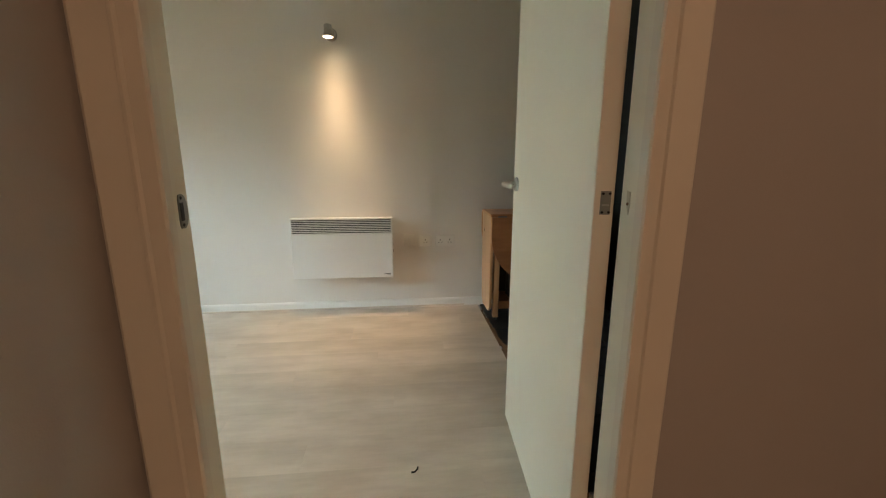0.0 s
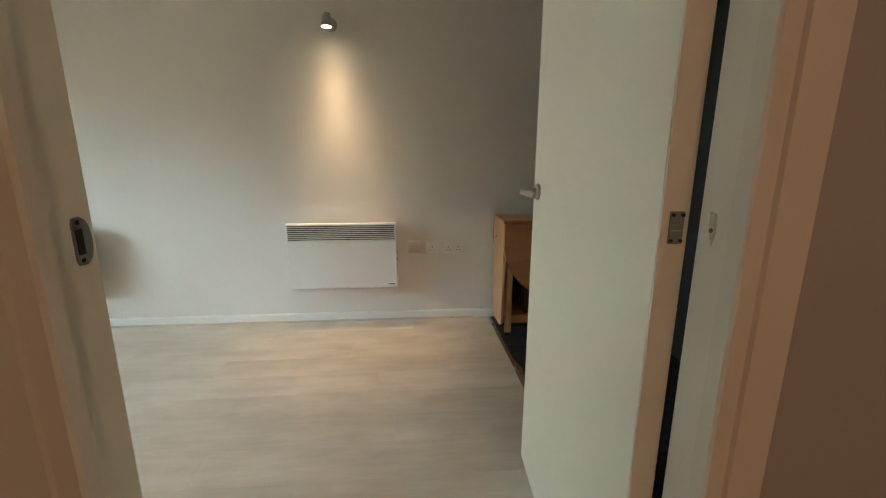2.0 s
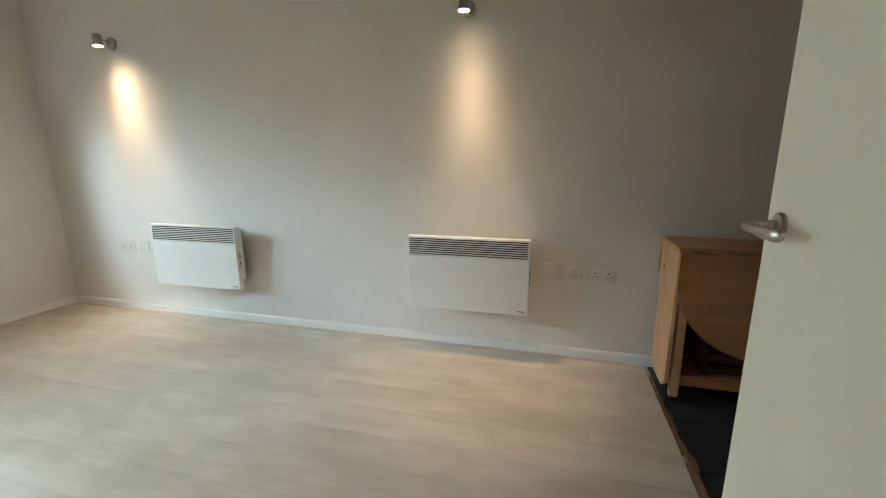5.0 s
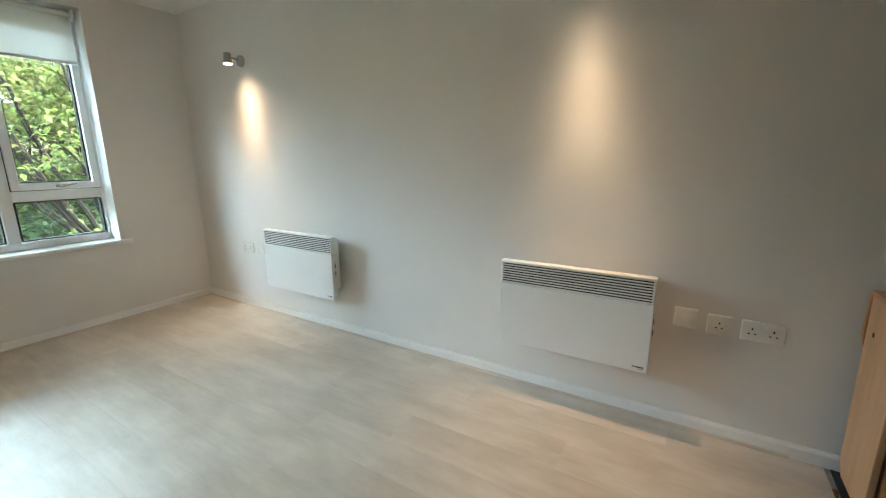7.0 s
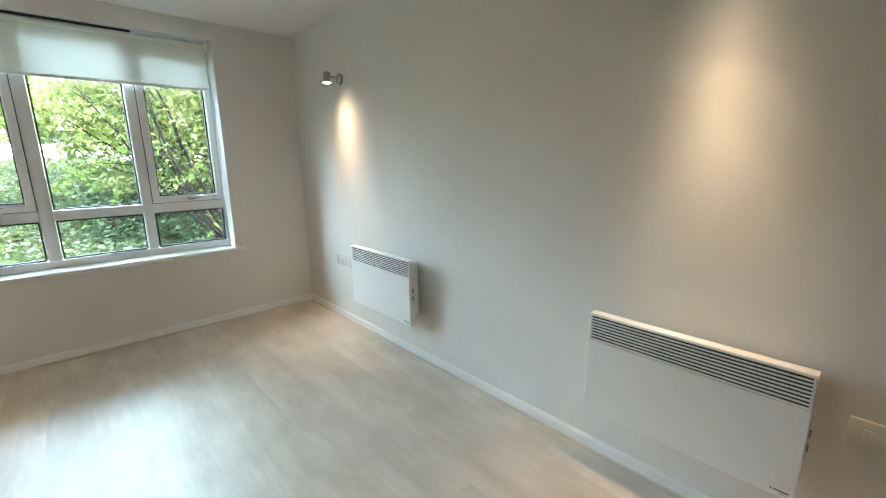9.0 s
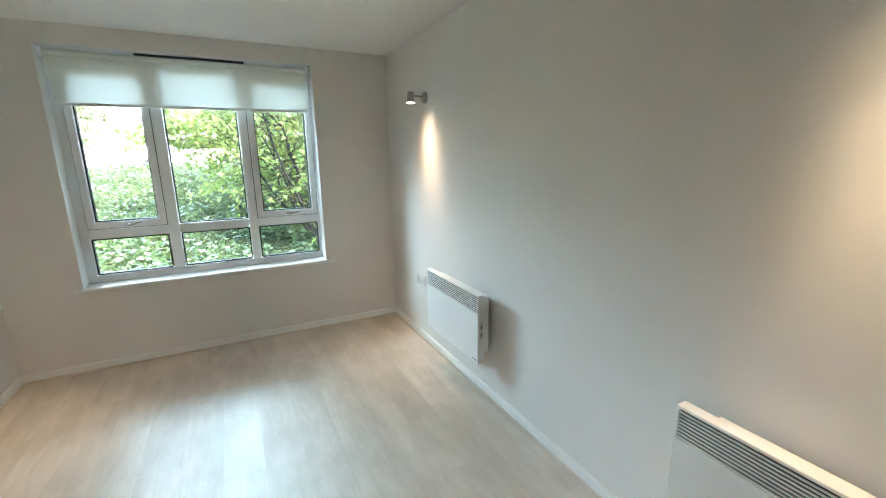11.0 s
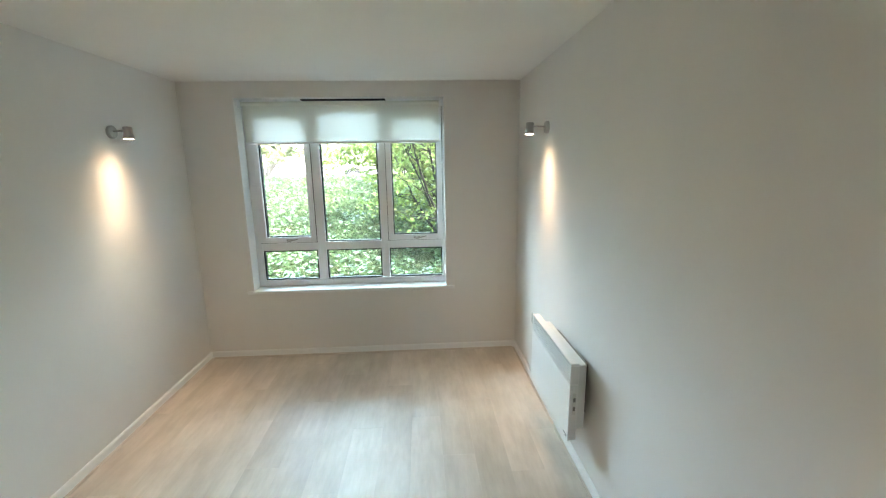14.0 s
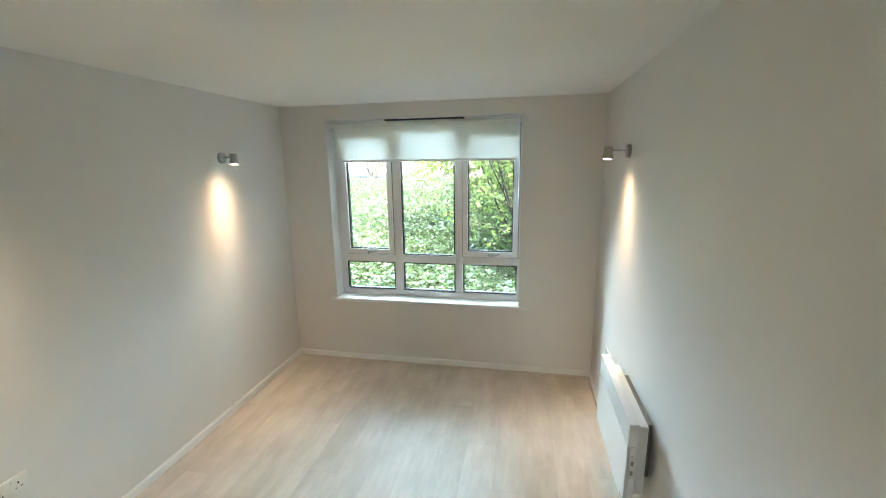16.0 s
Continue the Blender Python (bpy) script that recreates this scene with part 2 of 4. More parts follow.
CAR_GLASS = material("dark car glass", (0.02, 0.025, 0.03), 0.05)
RUBBER = material("black rubber", (0.02, 0.02, 0.02), 0.8)
ALLOY = material("alloy wheel", (0.5, 0.5, 0.52), 0.35, 1.0)
LAMP_RED = material("red lamp lens", (0.4, 0.02, 0.02), 0.2)
LAMP_CLEAR = material("clear lamp lens", (0.7, 0.7, 0.72), 0.1)

# ---- shape helpers ----


def box(bm, x0, x1, y0, y1, z0, z1, bevel=0.0, segments=1):
    """A box between two corners, with bevelled edges if asked."""
    vs = [bm.verts.new((x, y, z)) for x in (x0, x1) for y in (y0, y1) for z in (z0, z1)]
    fs = [bm.faces.new([vs[i] for i in q]) for q in ((0, 1, 3, 2), (4, 6, 7, 5), (0, 4, 5, 1), (2, 3, 7, 6), (0, 2, 6, 4), (1, 5, 7, 3))]
    if bevel:
        edges = {e for f in fs for e in f.edges}
        bmesh.ops.bevel(bm, geom=list(edges), offset=bevel, segments=segments, profile=0.5, affect="EDGES")
    return bm


def boxed(*args, **kw):
    return box(bmesh.new(), *args, **kw)


def rod(bm, a, b, r0, r1=None, sides=16):
    """A tapered round bar from a to b."""
    a, b = Vector(a), Vector(b)
    r1 = r0 if r1 is None else r1
    q = (b - a).to_track_quat("Z", "Y")
    rings = []
    for p, r in ((a, r0), (b, r1)):
        rings.append([bm.verts.new(p + q @ Vector((r * math.cos(2 * math.pi * i / sides), r * math.sin(2 * math.pi * i / sides), 0))) for i in range(sides)])
    for i in range(sides):
        j = (i + 1) % sides
        bm.faces.new((rings[0][i], rings[0][j], rings[1][j], rings[1][i]))
    bm.faces.new(rings[0][::-1])
    bm.faces.new(rings[1])
    return bm


def turned(bm, profile, axis_a, axis_b, sides=24, caps=True):
    """A body of revolution: profile is (distance along the axis in metres, radius)."""
    a, b = Vector(axis_a), Vector(axis_b)
    q = (b - a).to_track_quat("Z", "Y")
    rings = [[bm.verts.new(a + q @ Vector((r * math.cos(2 * math.pi * i / sides), r * math.sin(2 * math.pi * i / sides), d))) for i in range(sides)] for d, r in profile]
    for r0, r1 in zip(rings, rings[1:]):
        for i in range(sides):
            j = (i + 1) % sides
            bm.faces.new((r0[i], r0[j], r1[j], r1[i]))
    if caps:
        bm.faces.new(rings[0][::-1])
        bm.faces.new(rings[-1])
    return bm


def prism(bm, outline, axis, low, high, bevel=0.0):
    """A flat outline pushed along an axis (0, 1, 2); outline holds the other two coordinates in order."""
    def place(p, d):
        q = list(p)
        q.insert(axis, d)
        return q
    lo = [bm.verts.new(place(p, low)) for p in outline]
    hi = [bm.verts.new(place(p, high)) for p in outline]
    n = len(outline)
    caps = [bm.faces.new(lo[::-1]), bm.faces.new(hi)]
    for i in range(n):
        bm.faces.new((lo[i], lo[(i + 1) % n], hi[(i + 1) % n], hi[i]))
    if bevel:
        bmesh.ops.bevel(bm, geom=list({e for f in caps for e in f.edges}), offset=bevel, segments=2, profile=0.5, affect="EDGES")
    return bm


def mesh_of(name, bm, mat, smooth=False):
    bmesh.ops.recalc_face_normals(bm, faces=bm.faces[:])
    me = bpy.data.meshes.new(name)
    bm.to_mesh(me)
    bm.free()
    me.materials.append(mat)
    if smooth:
        me.shade_smooth()
        me.set_sharp_from_angle(angle=radians(38))
    return me


def part(name, bm, mat, parent, label="", smooth=False):
    ob = new(name, mesh_of(name, bm, mat, smooth))
    if parent is not None:
        ob.parent = parent
        if parent.type == "EMPTY" or parent.matrix_basis != Matrix():
            ob.matrix_parent_inverse = parent.matrix_basis.inverted()
    return tagged(ob, label)


def thing(name, label, category, at=(0, 0, 0), group="", kind=""):
    """The Empty at a thing's base; its parts are given in the world's metres."""
    ob = new(name)
    ob.empty_display_size = 0.1
    ob.matrix_basis = Matrix.Translation(at)
    return tagged(ob, label, category, group, kind)


def setting(name, bm, mat, label, category):
    return tagged(part(name, bm, mat, None), label, category, "", "structure")

# ---- the large structure ----
NORTH, SOUTH, WEST, EAST, TOP = 3.10, 0.268, -3.755, 1.62, 2.413
DOOR_L, DOOR_R, DOOR_H = -0.380, 0.488, 2.06       # clear opening between the linings
HALL_FACE, ROOM_FACE = 0.727, 0.80                 # the two faces of the door's wall
WIN_Y0, WIN_Y1, WIN_Z0, WIN_Z1 = 0.712, 2.452, 0.632, 2.287
EDGE = 0.64                                        # where laminate meets slate

setting("wall_north", boxed(-4.05, EAST + 0.1, NORTH, NORTH + 0.12, -0.05, TOP + 0.1), WALL, "long painted wall in pale warm grey", "wall")

bm = bmesh.new()
box(bm, -4.05, WEST, SOUTH - 0.12, WIN_Y0, -0.05, TOP + 0.1)
box(bm, -4.05, WEST, WIN_Y1, NORTH, -0.05, TOP + 0.1)
box(bm, -4.05, WEST, WIN_Y0, WIN_Y1, -0.05, WIN_Z0 - 0.030)
box(bm, -4.05, WEST, WIN_Y0, WIN_Y1, WIN_Z1, TOP + 0.1)
setting("wall_west", bm, WALL, "painted end wall with the window opening", "wall")
setting("wall_south", boxed(WEST, -0.60, SOUTH - 0.12, SOUTH, -0.05, TOP + 0.1), WALL, "painted side wall in pale grey", "wall")
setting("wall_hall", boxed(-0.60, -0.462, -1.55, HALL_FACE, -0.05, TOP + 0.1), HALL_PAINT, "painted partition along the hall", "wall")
bm = bmesh.new()
box(bm, -0.60, DOOR_L - 0.03, HALL_FACE, 0.838, -0.05, TOP + 0.1)
box(bm, DOOR_R + 0.03, EAST, 0.762, ROOM_FACE, -0.05, TOP + 0.1)
box(bm, DOOR_L - 0.03, DOOR_R + 0.03, HALL_FACE, ROOM_FACE, DOOR_H + 0.03, TOP + 0.1)
setting("wall_door", bm, WALL, "painted partition with the doorway through it", "wall")
setting("wall_hall_door", boxed(DOOR_R + 0.03, 1.5, HALL_FACE, 0.762, -0.05, TOP + 0.1), HALL_PAINT, "painted wall beside the doorway, darker than the room walls", "wall")
# added closing wall, coloured dark so the hinge gap reads as unlit
setting("wall_east", boxed(EAST, EAST + 0.1, 0.762, NORTH, -0.05, TOP + 0.1), UNLIT_PAINT, "added end wall, near-black to stand in for unlit kitchen", "wall")
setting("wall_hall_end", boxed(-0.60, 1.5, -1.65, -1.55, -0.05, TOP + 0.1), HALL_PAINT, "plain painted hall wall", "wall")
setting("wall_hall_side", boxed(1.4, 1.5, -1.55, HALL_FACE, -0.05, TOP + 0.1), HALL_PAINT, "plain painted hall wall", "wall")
setting("ceiling", boxed(-4.05, EAST + 0.1, -1.65, NORTH + 0.12, TOP, TOP + 0.08), CEILING, "smooth white painted ceiling", "ceiling")
floor = setting("floor", boxed(-4.05, EAST + 0.1, -1.65, NORTH + 0.12, -0.16, -0.012), GROUT, "pale oak laminate meeting black slate tiles", "floor")


def skirting(bm, a, b, out, height=0.062, deep=0.016):
    """A board with a rounded top along a wall, from a to b on plan; out points into the room."""
    a, b, o = Vector((*a, 0)), Vector((*b, 0)), Vector((*out, 0))
    shape = [(0, 0), (deep, 0), (deep, height - 0.014), (deep - 0.003, height - 0.006), (deep - 0.008, height - 0.001), (0, height)]
    ends = [[bm.verts.new(p + o * d + Vector((0, 0, h))) for d, h in shape] for p in (a, b)]
    n = len(shape)
    for i in range(n):
        bm.faces.new((ends[0][i], ends[0][(i + 1) % n], ends[1][(i + 1) % n], ends[1][i]))
    bm.faces.new(ends[0][::-1])
    bm.faces.new(ends[1])
    return bm


def bead(bm, a, b, out, r=0.012, off=0.0155):
    """A quarter-round edging bead at the foot of the skirting."""
    a, b, o = Vector((*a, 0)), Vector((*b, 0)), Vector((*out, 0))
    shape = [(off, 0)] + [(off + r * math.sin(t), r * math.cos(t)) for t in (0, 0.52, 1.05, math.pi / 2)]
    ends = [[bm.verts.new(p + o * d + Vector((0, 0, h))) for d, h in shape] for p in (a, b)]
    n = len(shape)
    for i in range(n):
        bm.faces.new((ends[0][i], ends[0][(i + 1) % n], ends[1][(i + 1) % n], ends[1][i]))
    bm.faces.new(ends[0][::-1])
    bm.faces.new(ends[1])
    return bm


for name, a, b, out in (
    ("baseboard_north", (WEST, NORTH), (EAST, NORTH), (0, -1)),
    ("baseboard_west", (WEST, SOUTH + 0.016), (WEST, NORTH - 0.016), (1, 0)),
    ("baseboard_south", (WEST, SOUTH), (-0.60, SOUTH), (0, 1)),
    ("baseboard_hall", (-0.462, -1.55), (-0.462, HALL_FACE - 0.02), (1, 0)),
    ("baseboard_door", (0.56, ROOM_FACE), (EAST, ROOM_FACE), (0, 1)),
    ("baseboard_hall_door", (0.57, HALL_FACE), (1.4, HALL_FACE), (0, -1)),
):
    setting(name, skirting(bmesh.new(), a, b, out), GLOSS, "low white glossy skirting board", "skirting board")
for name, a, b, out in (
    ("trim_north", (WEST + 0.03, NORTH), (0.52, NORTH), (0, -1)),
    ("trim_west", (WEST, SOUTH + 0.03), (WEST, NORTH - 0.03), (1, 0)),
    ("trim_south", (WEST + 0.03, SOUTH), (-0.60, SOUTH), (0, 1)),
):
    setting(name, bead(bmesh.new(), a, b, out), BEAD, "thin oak edging bead along the skirting", "edging bead")

# ---- doorway ----
bm = bmesh.new()
box(bm, DOOR_L - 0.03, DOOR_L, 0.720, 0.846, 0, DOOR_H, 0.002)
box(bm, DOOR_R, DOOR_R + 0.03, 0.720, 0.812, 0, DOOR_H, 0.002)
box(bm, DOOR_L - 0.03, DOOR_R + 0.03, 0.720, 0.808, DOOR_H, DOOR_H + 0.03, 0.002)
setting("door_frame", bm, DOOR, "painted timber door lining, chipped at the closer", "door frame")
bm = bmesh.new()
box(bm, DOOR_L, DOOR_L + 0.026, 0.721, 0.745, 0, DOOR_H, 0.0015)
box(bm, DOOR_R - 0.006, DOOR_R, 0.721, 0.749, 0, DOOR_H, 0.0015)
setting("door_stop", bm, JAMB, "slim painted door stop", "door stop")


def architrave(x_in, x_out):
    """One upright of the moulded surround, with a raised inner bead."""
    w = x_out - x_in
    f = HALL_FACE
    shape = [(x_in, f), (x_in, f - 0.009), (x_in + 0.04 * w, f - 0.014), (x_in + 0.29 * w, f - 0.014), (x_in + 0.33 * w, f - 0.019), (x_in + 0.38 * w, f - 0.019),
             (x_in + 0.43 * w, f - 0.011), (x_in + 0.94 * w, f - 0.013), (x_out, f - 0.008), (x_out, f)]
    return prism(bmesh.new(), shape, 2, 0, DOOR_H + 0.09)


setting("trim_door_left", architrave(DOOR_L + 0.028, -0.456), JAMB, "moulded painted architrave beside the doorway", "architrave")
setting("trim_door_right", architrave(DOOR_R - 0.009, 0.574), JAMB, "moulded painted architrave beside the doorway", "architrave")
setting("trim_door_head", boxed(DOOR_L - 0.008, DOOR_R + 0.008, HALL_FACE - 0.018, HALL_FACE, DOOR_H + 0.008, DOOR_H + 0.09, 0.003), JAMB, "moulded painted architrave over the doorway", "architrave")

# latch keep in the lining
keep = thing("strike_plate", "dull metal latch keep let into the door lining", "strike plate", (DOOR_L, 0.82, 1.04))
lip = [(0.806, 1.020), (0.809, 1.012), (0.822, 1.011), (0.831, 1.018), (0.836, 1.030), (0.837, 1.045), (0.835, 1.060), (0.829, 1.071), (0.820, 1.076), (0.809, 1.075), (0.806, 1.068)]
part("plate", prism(bmesh.new(), lip, 0, DOOR_L, DOOR_L + 0.0025), PLATE, keep)
part("latch_hole", prism(bmesh.new(), [(0.809, 1.026), (0.821, 1.026), (0.821, 1.060), (0.809, 1.060)], 0, DOOR_L + 0.0022, DOOR_L + 0.0032), DARK, keep, "dark latch hole")
for z in (1.018, 1.069):
    part("screw", rod(bmesh.new(), (DOOR_L + 0.002, 0.815, z), (DOOR_L + 0.0035, 0.815, z), 0.0032, sides=10), DARK, keep)

# chipped pocket of the closer in the other lining
pocket = thing("closer_pocket", "chipped closer pocket cut into the door lining", "door fitting", (DOOR_R, 0.785, 1.055))
part("recess", prism(bmesh.new(), [(0.776, 1.050), (0.780, 1.032), (0.786, 1.044), (0.789, 1.066), (0.790, 1.079), (0.778, 1.077)], 0, DOOR_R - 0.0012, DOOR_R + 0.003), CHIPPED, pocket, "bare wood chipped edge")
part("screw", rod(bmesh.new(), (DOOR_R - 0.003, 0.783, 1.053), (DOOR_R - 0.001, 0.783, 1.053), 0.0032, sides=10), THRESH, pocket, "brown screw hole")

# ---- the open door ----
door = thing("door_1", "plain painted flush door standing open into the room", "door", (0.434, 0.823, 0), kind="structure")
bm = bmesh.new()
box(bm, 0.434, 0.478, 0.823, 1.625, 0.008, 2.04, 0.002)
leaf = part("door_leaf", bm, DOOR, door)
bm = bmesh.new()
box(bm, 0.4355, 0.4765, 0.8215, 0.8235, 0.010, 2.038)
part("hinge_edge", bm, JAMB, door, "bare cream painted door edge")
plate = part("closer_plate", boxed(0.4475, 0.4695, 0.8195, 0.8225, 1.027, 1.076, 0.0008), PLATE, door, "dull zinc concealed closer plate")
part("closer_slot", boxed(0.4505, 0.4665, 0.8185, 0.8205, 1.046, 1.0485, 0.0005), STEEL, plate)
for x in (0.4512, 0.4658):
    for z in (1.032, 1.071):
        part("screw", rod(bmesh.new(), (x, 0.8165, z), (x, 0.8205, z), 0.0026, sides=10), DARK, plate, "dark screw head")
handle = part("door_handle", turned(bmesh.new(), [(0, 0.026), (0.004, 0.027), (0.008, 0.025), (0.009, 0.012), (0.045, 0.0105), (0.056, 0.0105)], (0.434, 1.562, 1.045), (0.37, 1.562, 1.045)), STEEL, door, "brushed nickel lever handle", True)
bm = bmesh.new()
rings = []
for k, (y, w, h, x) in enumerate(((1.576, 0.004, 0.005, 0.384), (1.573, 0.009, 0.010, 0.384), (1.562, 0.011, 0.011, 0.384), (1.532, 0.010, 0.010, 0.383), (1.492, 0.009, 0.011, 0.384), (1.467, 0.009, 0.012, 0.388), (1.454, 0.008, 0.011, 0.392), (1.449, 0.004, 0.006, 0.394))):
    rings.append([bm.verts.new((x + w * math.cos(a), y, 1.045 + h * math.sin(a))) for a in np.linspace(0, 2 * math.pi, 14, endpoint=False)])
for r0, r1 in zip(rings, rings[1:]):
    for i in range(14):
        bm.faces.new((r0[i], r0[(i + 1) % 14], r1[(i + 1) % 14], r1[i]))
bm.faces.new(rings[0])
bm.faces.new(rings[-1])
part("lever", bm, STEEL, handle, "", True)
back_rose = part("door_handle", turned(bmesh.new(), [(0, 0.026), (0.008, 0.025), (0.009, 0.0105), (0.05, 0.0105)], (0.478, 1.562, 1.045), (0.55, 1.562, 1.045)), STEEL, door, "brushed nickel lever handle", True)
part("lever", boxed(0.520, 0.538, 1.452, 1.574, 1.036, 1.054, 0.006, 2), STEEL, back_rose, "", True)
for z in (0.22, 1.82):
    part("hinge", rod(bmesh.new(), (0.4835, 0.816, z - 0.05 + 0.07), (0.4835, 0.816, z + 0.05 + 0.07), 0.005, sides=12), PLATE, door)
door.matrix_basis = door.matrix_basis @ pose(0, 0, 0, 0, 0, -3.6)

# ---- window ----
window = thing("window_1", "white plastic window of six panes with two opening casements", "window", (-3.9, 1.62, WIN_Z0), kind="structure")
FX0, FX1 = -3.97, -3.90
M1, M2, M3, M4 = 1.270, 1.347, 1.859, 1.926
S0, S1 = 0.771, 2.429                              # inner faces of the side frames
B0, B1 = 0.684, 2.225                              # inner faces of the foot and the head
T0, T1 = 0.966, 1.036


def bar(name, y0, y1, z0, z1, x0=FX0, x1=FX1, parent=None, b=0.004):
    return part(name, boxed(x0, x1, y0, y1, z0, z1, b, 2), UPVC, parent or window)


bar("frame_side", WIN_Y0, S0, WIN_Z0, WIN_Z1)
bar("frame_side", S1, WIN_Y1, WIN_Z0, WIN_Z1)
bar("frame_sill", S0, S1, WIN_Z0, B0)
bar("frame_head", S0, S1, B1, WIN_Z1)
bar("mullion", M1, M2, B0, B1)
bar("mullion", M3, M4, B0, B1)
for y0, y1 in ((S0, M1), (M2, M3), (M4, S1)):
    bar("transom", y0, y1, T0, T1)


def pane(y0, y1, z0, z1, parent):
    g = part("pane", boxed(-3.942, -3.936, y0, y1, z0, z1), GLASS, parent)
    g.visible_shadow = False
    seal = bmesh.new()
    for a in ((y0 - 0.004, y0 + 0.005, z0, z1), (y1 - 0.005, y1 + 0.004, z0, z1), (y0, y1, z0 - 0.004, z0 + 0.005), (y0, y1, z1 - 0.005, z1 + 0.004)):
        box(seal, -3.9445, -3.9085, *a)
    part("glazing_seal", seal, DARK, parent, "thin black rubber seal")


for y0, y1 in ((S0, M1), (M2, M3), (M4, S1)):
    pane(y0 + 0.008, y1 - 0.008, B0 + 0.008, T0 - 0.006, window)
pane(M2 + 0.008, M3 - 0.008, T1 + 0.008, B1 - 0.008, window)

for y0, y1, hy in ((0.774, 1.268, 1.030), (1.929, 2.432, 2.190)):
    z0, z1 = 1.042, 2.22
    bm = bmesh.new()
    box(bm, -3.965, -3.880, y0, y0 + 0.048, z0, z1, 0.005, 2)
    box(bm, -3.965, -3.880, y1 - 0.048, y1, z0, z1, 0.005, 2)
    box(bm, -3.965, -3.881, y0 + 0.046, y1 - 0.046, z0, z0 + 0.050, 0.005, 2)
    box(bm, -3.965, -3.881, y0 + 0.046, y1 - 0.046, z1 - 0.050, z1, 0.005, 2)
    sash = part("casement", bm, UPVC, window, "opening casement frame")
    pane(y0 + 0.052, y1 - 0.052, z0 + 0.054, z1 - 0.054, sash)
    # dark ring stands in for the shadow gap between casement and frame
    bm = bmesh.new()
    for a in ((y0 - 0.004, y0 + 0.001, z0, z1), (y1 - 0.001, y1 + 0.004, z0, z1), (y0 - 0.004, y1 + 0.004, z0 - 0.004, z0 + 0.001), (y0 - 0.004, y1 + 0.004, z1 - 0.001, z1 + 0.004)):
        box(bm, -3.902, -3.896, *a)
    part("casement_shadow_gap", bm, DARK, sash, "thin dark line for the shadow gap round the casement")
    h = part("casement_handle", boxed(-3.880, -3.871, hy - 0.028, hy + 0.028, z0 + 0.015, z0 + 0.034, 0.003, 2), STEEL, sash, "chrome casement handle", True)
    bm = bmesh.new()
    rod(bm, (-3.873, hy, z0 + 0.025), (-3.845, hy - 0.004, z0 + 0.020), 0.009, 0.007, 12)
    rod(bm, (-3.848, hy - 0.010, z0 + 0.018), (-3.842, hy + 0.085, z0 + 0.040), 0.008, 0.005, 12)
    part("handle_grip", bm, STEEL, h, "", True)
part("window_sill", prism(bmesh.new(), [(-3.90, WIN_Z0 - 0.030), (-3.744, WIN_Z0 - 0.030), (-3.738, WIN_Z0 - 0.025), (-3.737, WIN_Z0 - 0.010), (-3.741, WIN_Z0 - 0.002), (-3.748, WIN_Z0), (-3.90, WIN_Z0)], 1, WIN_Y0 + 0.001, WIN_Y1 - 0.001), GLOSS, window, "white painted sill board")
for a, b in ((0.658, WIN_Y0 + 0.001), (WIN_Y1 - 0.001, 2.523)):
    part("sill_horn", boxed(WEST + 0.0005, -3.738, a, b, WIN_Z0 - 0.030, WIN_Z0, 0.003), GLOSS, window)
part("outer_sill", prism(bmesh.new(), [(-4.12, 0.615), (-3.97, 0.63), (-3.97, 0.662), (-4.12, 0.642)], 1, WIN_Y0, WIN_Y1), UPVC, window, "sloping outer sill")
# dark strip stands in for the shaded gap between blind and window head
part("head_shade_strip", boxed(-3.90, -3.83, 1.236, 1.949, 2.274, 2.2835, 0.002), DARK, window, "dark strip for the shade above the blind")

# white plastered lining of the window opening
bm = bmesh.new()
box(bm, -3.90, WEST - 0.001, WIN_Y0, WIN_Y0 + 0.003, WIN_Z0, WIN_Z1)
box(bm, -3.90, WEST - 0.001, WIN_Y1 - 0.003, WIN_Y1, WIN_Z0, WIN_Z1)
box(bm, -3.90, WEST - 0.001, WIN_Y0 + 0.003, WIN_Y1 - 0.003, WIN_Z1 - 0.003, WIN_Z1)
setting("trim_window", bm, GLOSS, "white painted lining of the window opening", "window reveal")

# ---- roller blind ----
blind = thing("roller_blind", "off-white roller blind drawn a quarter down the window", "blind", (-3.84, 1.62, 1.9))
part("roller", rod(bmesh.new(), (-3.831, 0.742, 2.246), (-3.831, 2.410, 2.246), 0.019, sides=20), CLOTH, blind, "rolled blind cloth on its tube", True)
bm = bmesh.new()
cols = 40
grid = []
for i in range(cols + 1):
    y = 0.744 + (2.408 - 0.744) * i / cols
    grid.append([bm.verts.new((-3.850 + 0.0015 * math.sin(y * 9) * k / 6, y, 2.246 - (2.246 - 1.925) * k / 6)) for k in range(7)])
for a, b in zip(grid, grid[1:]):
    for k in range(6):
        bm.faces.new((a[k], a[k + 1], b[k + 1], b[k]))
part("blind_cloth", bm, CLOTH, blind, "", True)
part("bottom_bar", boxed(-3.856, -3.843, 0.742, 2.410, 1.914, 1.934, 0.004, 2), UPVC, blind, "slim white bottom bar")
for y0, y1 in ((0.718, 0.742), (2.410, 2.430)):
    part("bracket", boxed(-3.858, -3.808, y0, y1, 2.215, 2.280, 0.003), UPVC, blind)
bm = bmesh.new()
rod(bm, (-3.815, 2.424, 2.21), (-3.812, 2.428, 1.02), 0.0022, sides=6)
rod(bm, (-3.840, 2.424, 2.21), (-3.832, 2.430, 1.02), 0.0022, sides=6)
part("pull_chain", bm, UPVC, blind, "thin white bead chain")

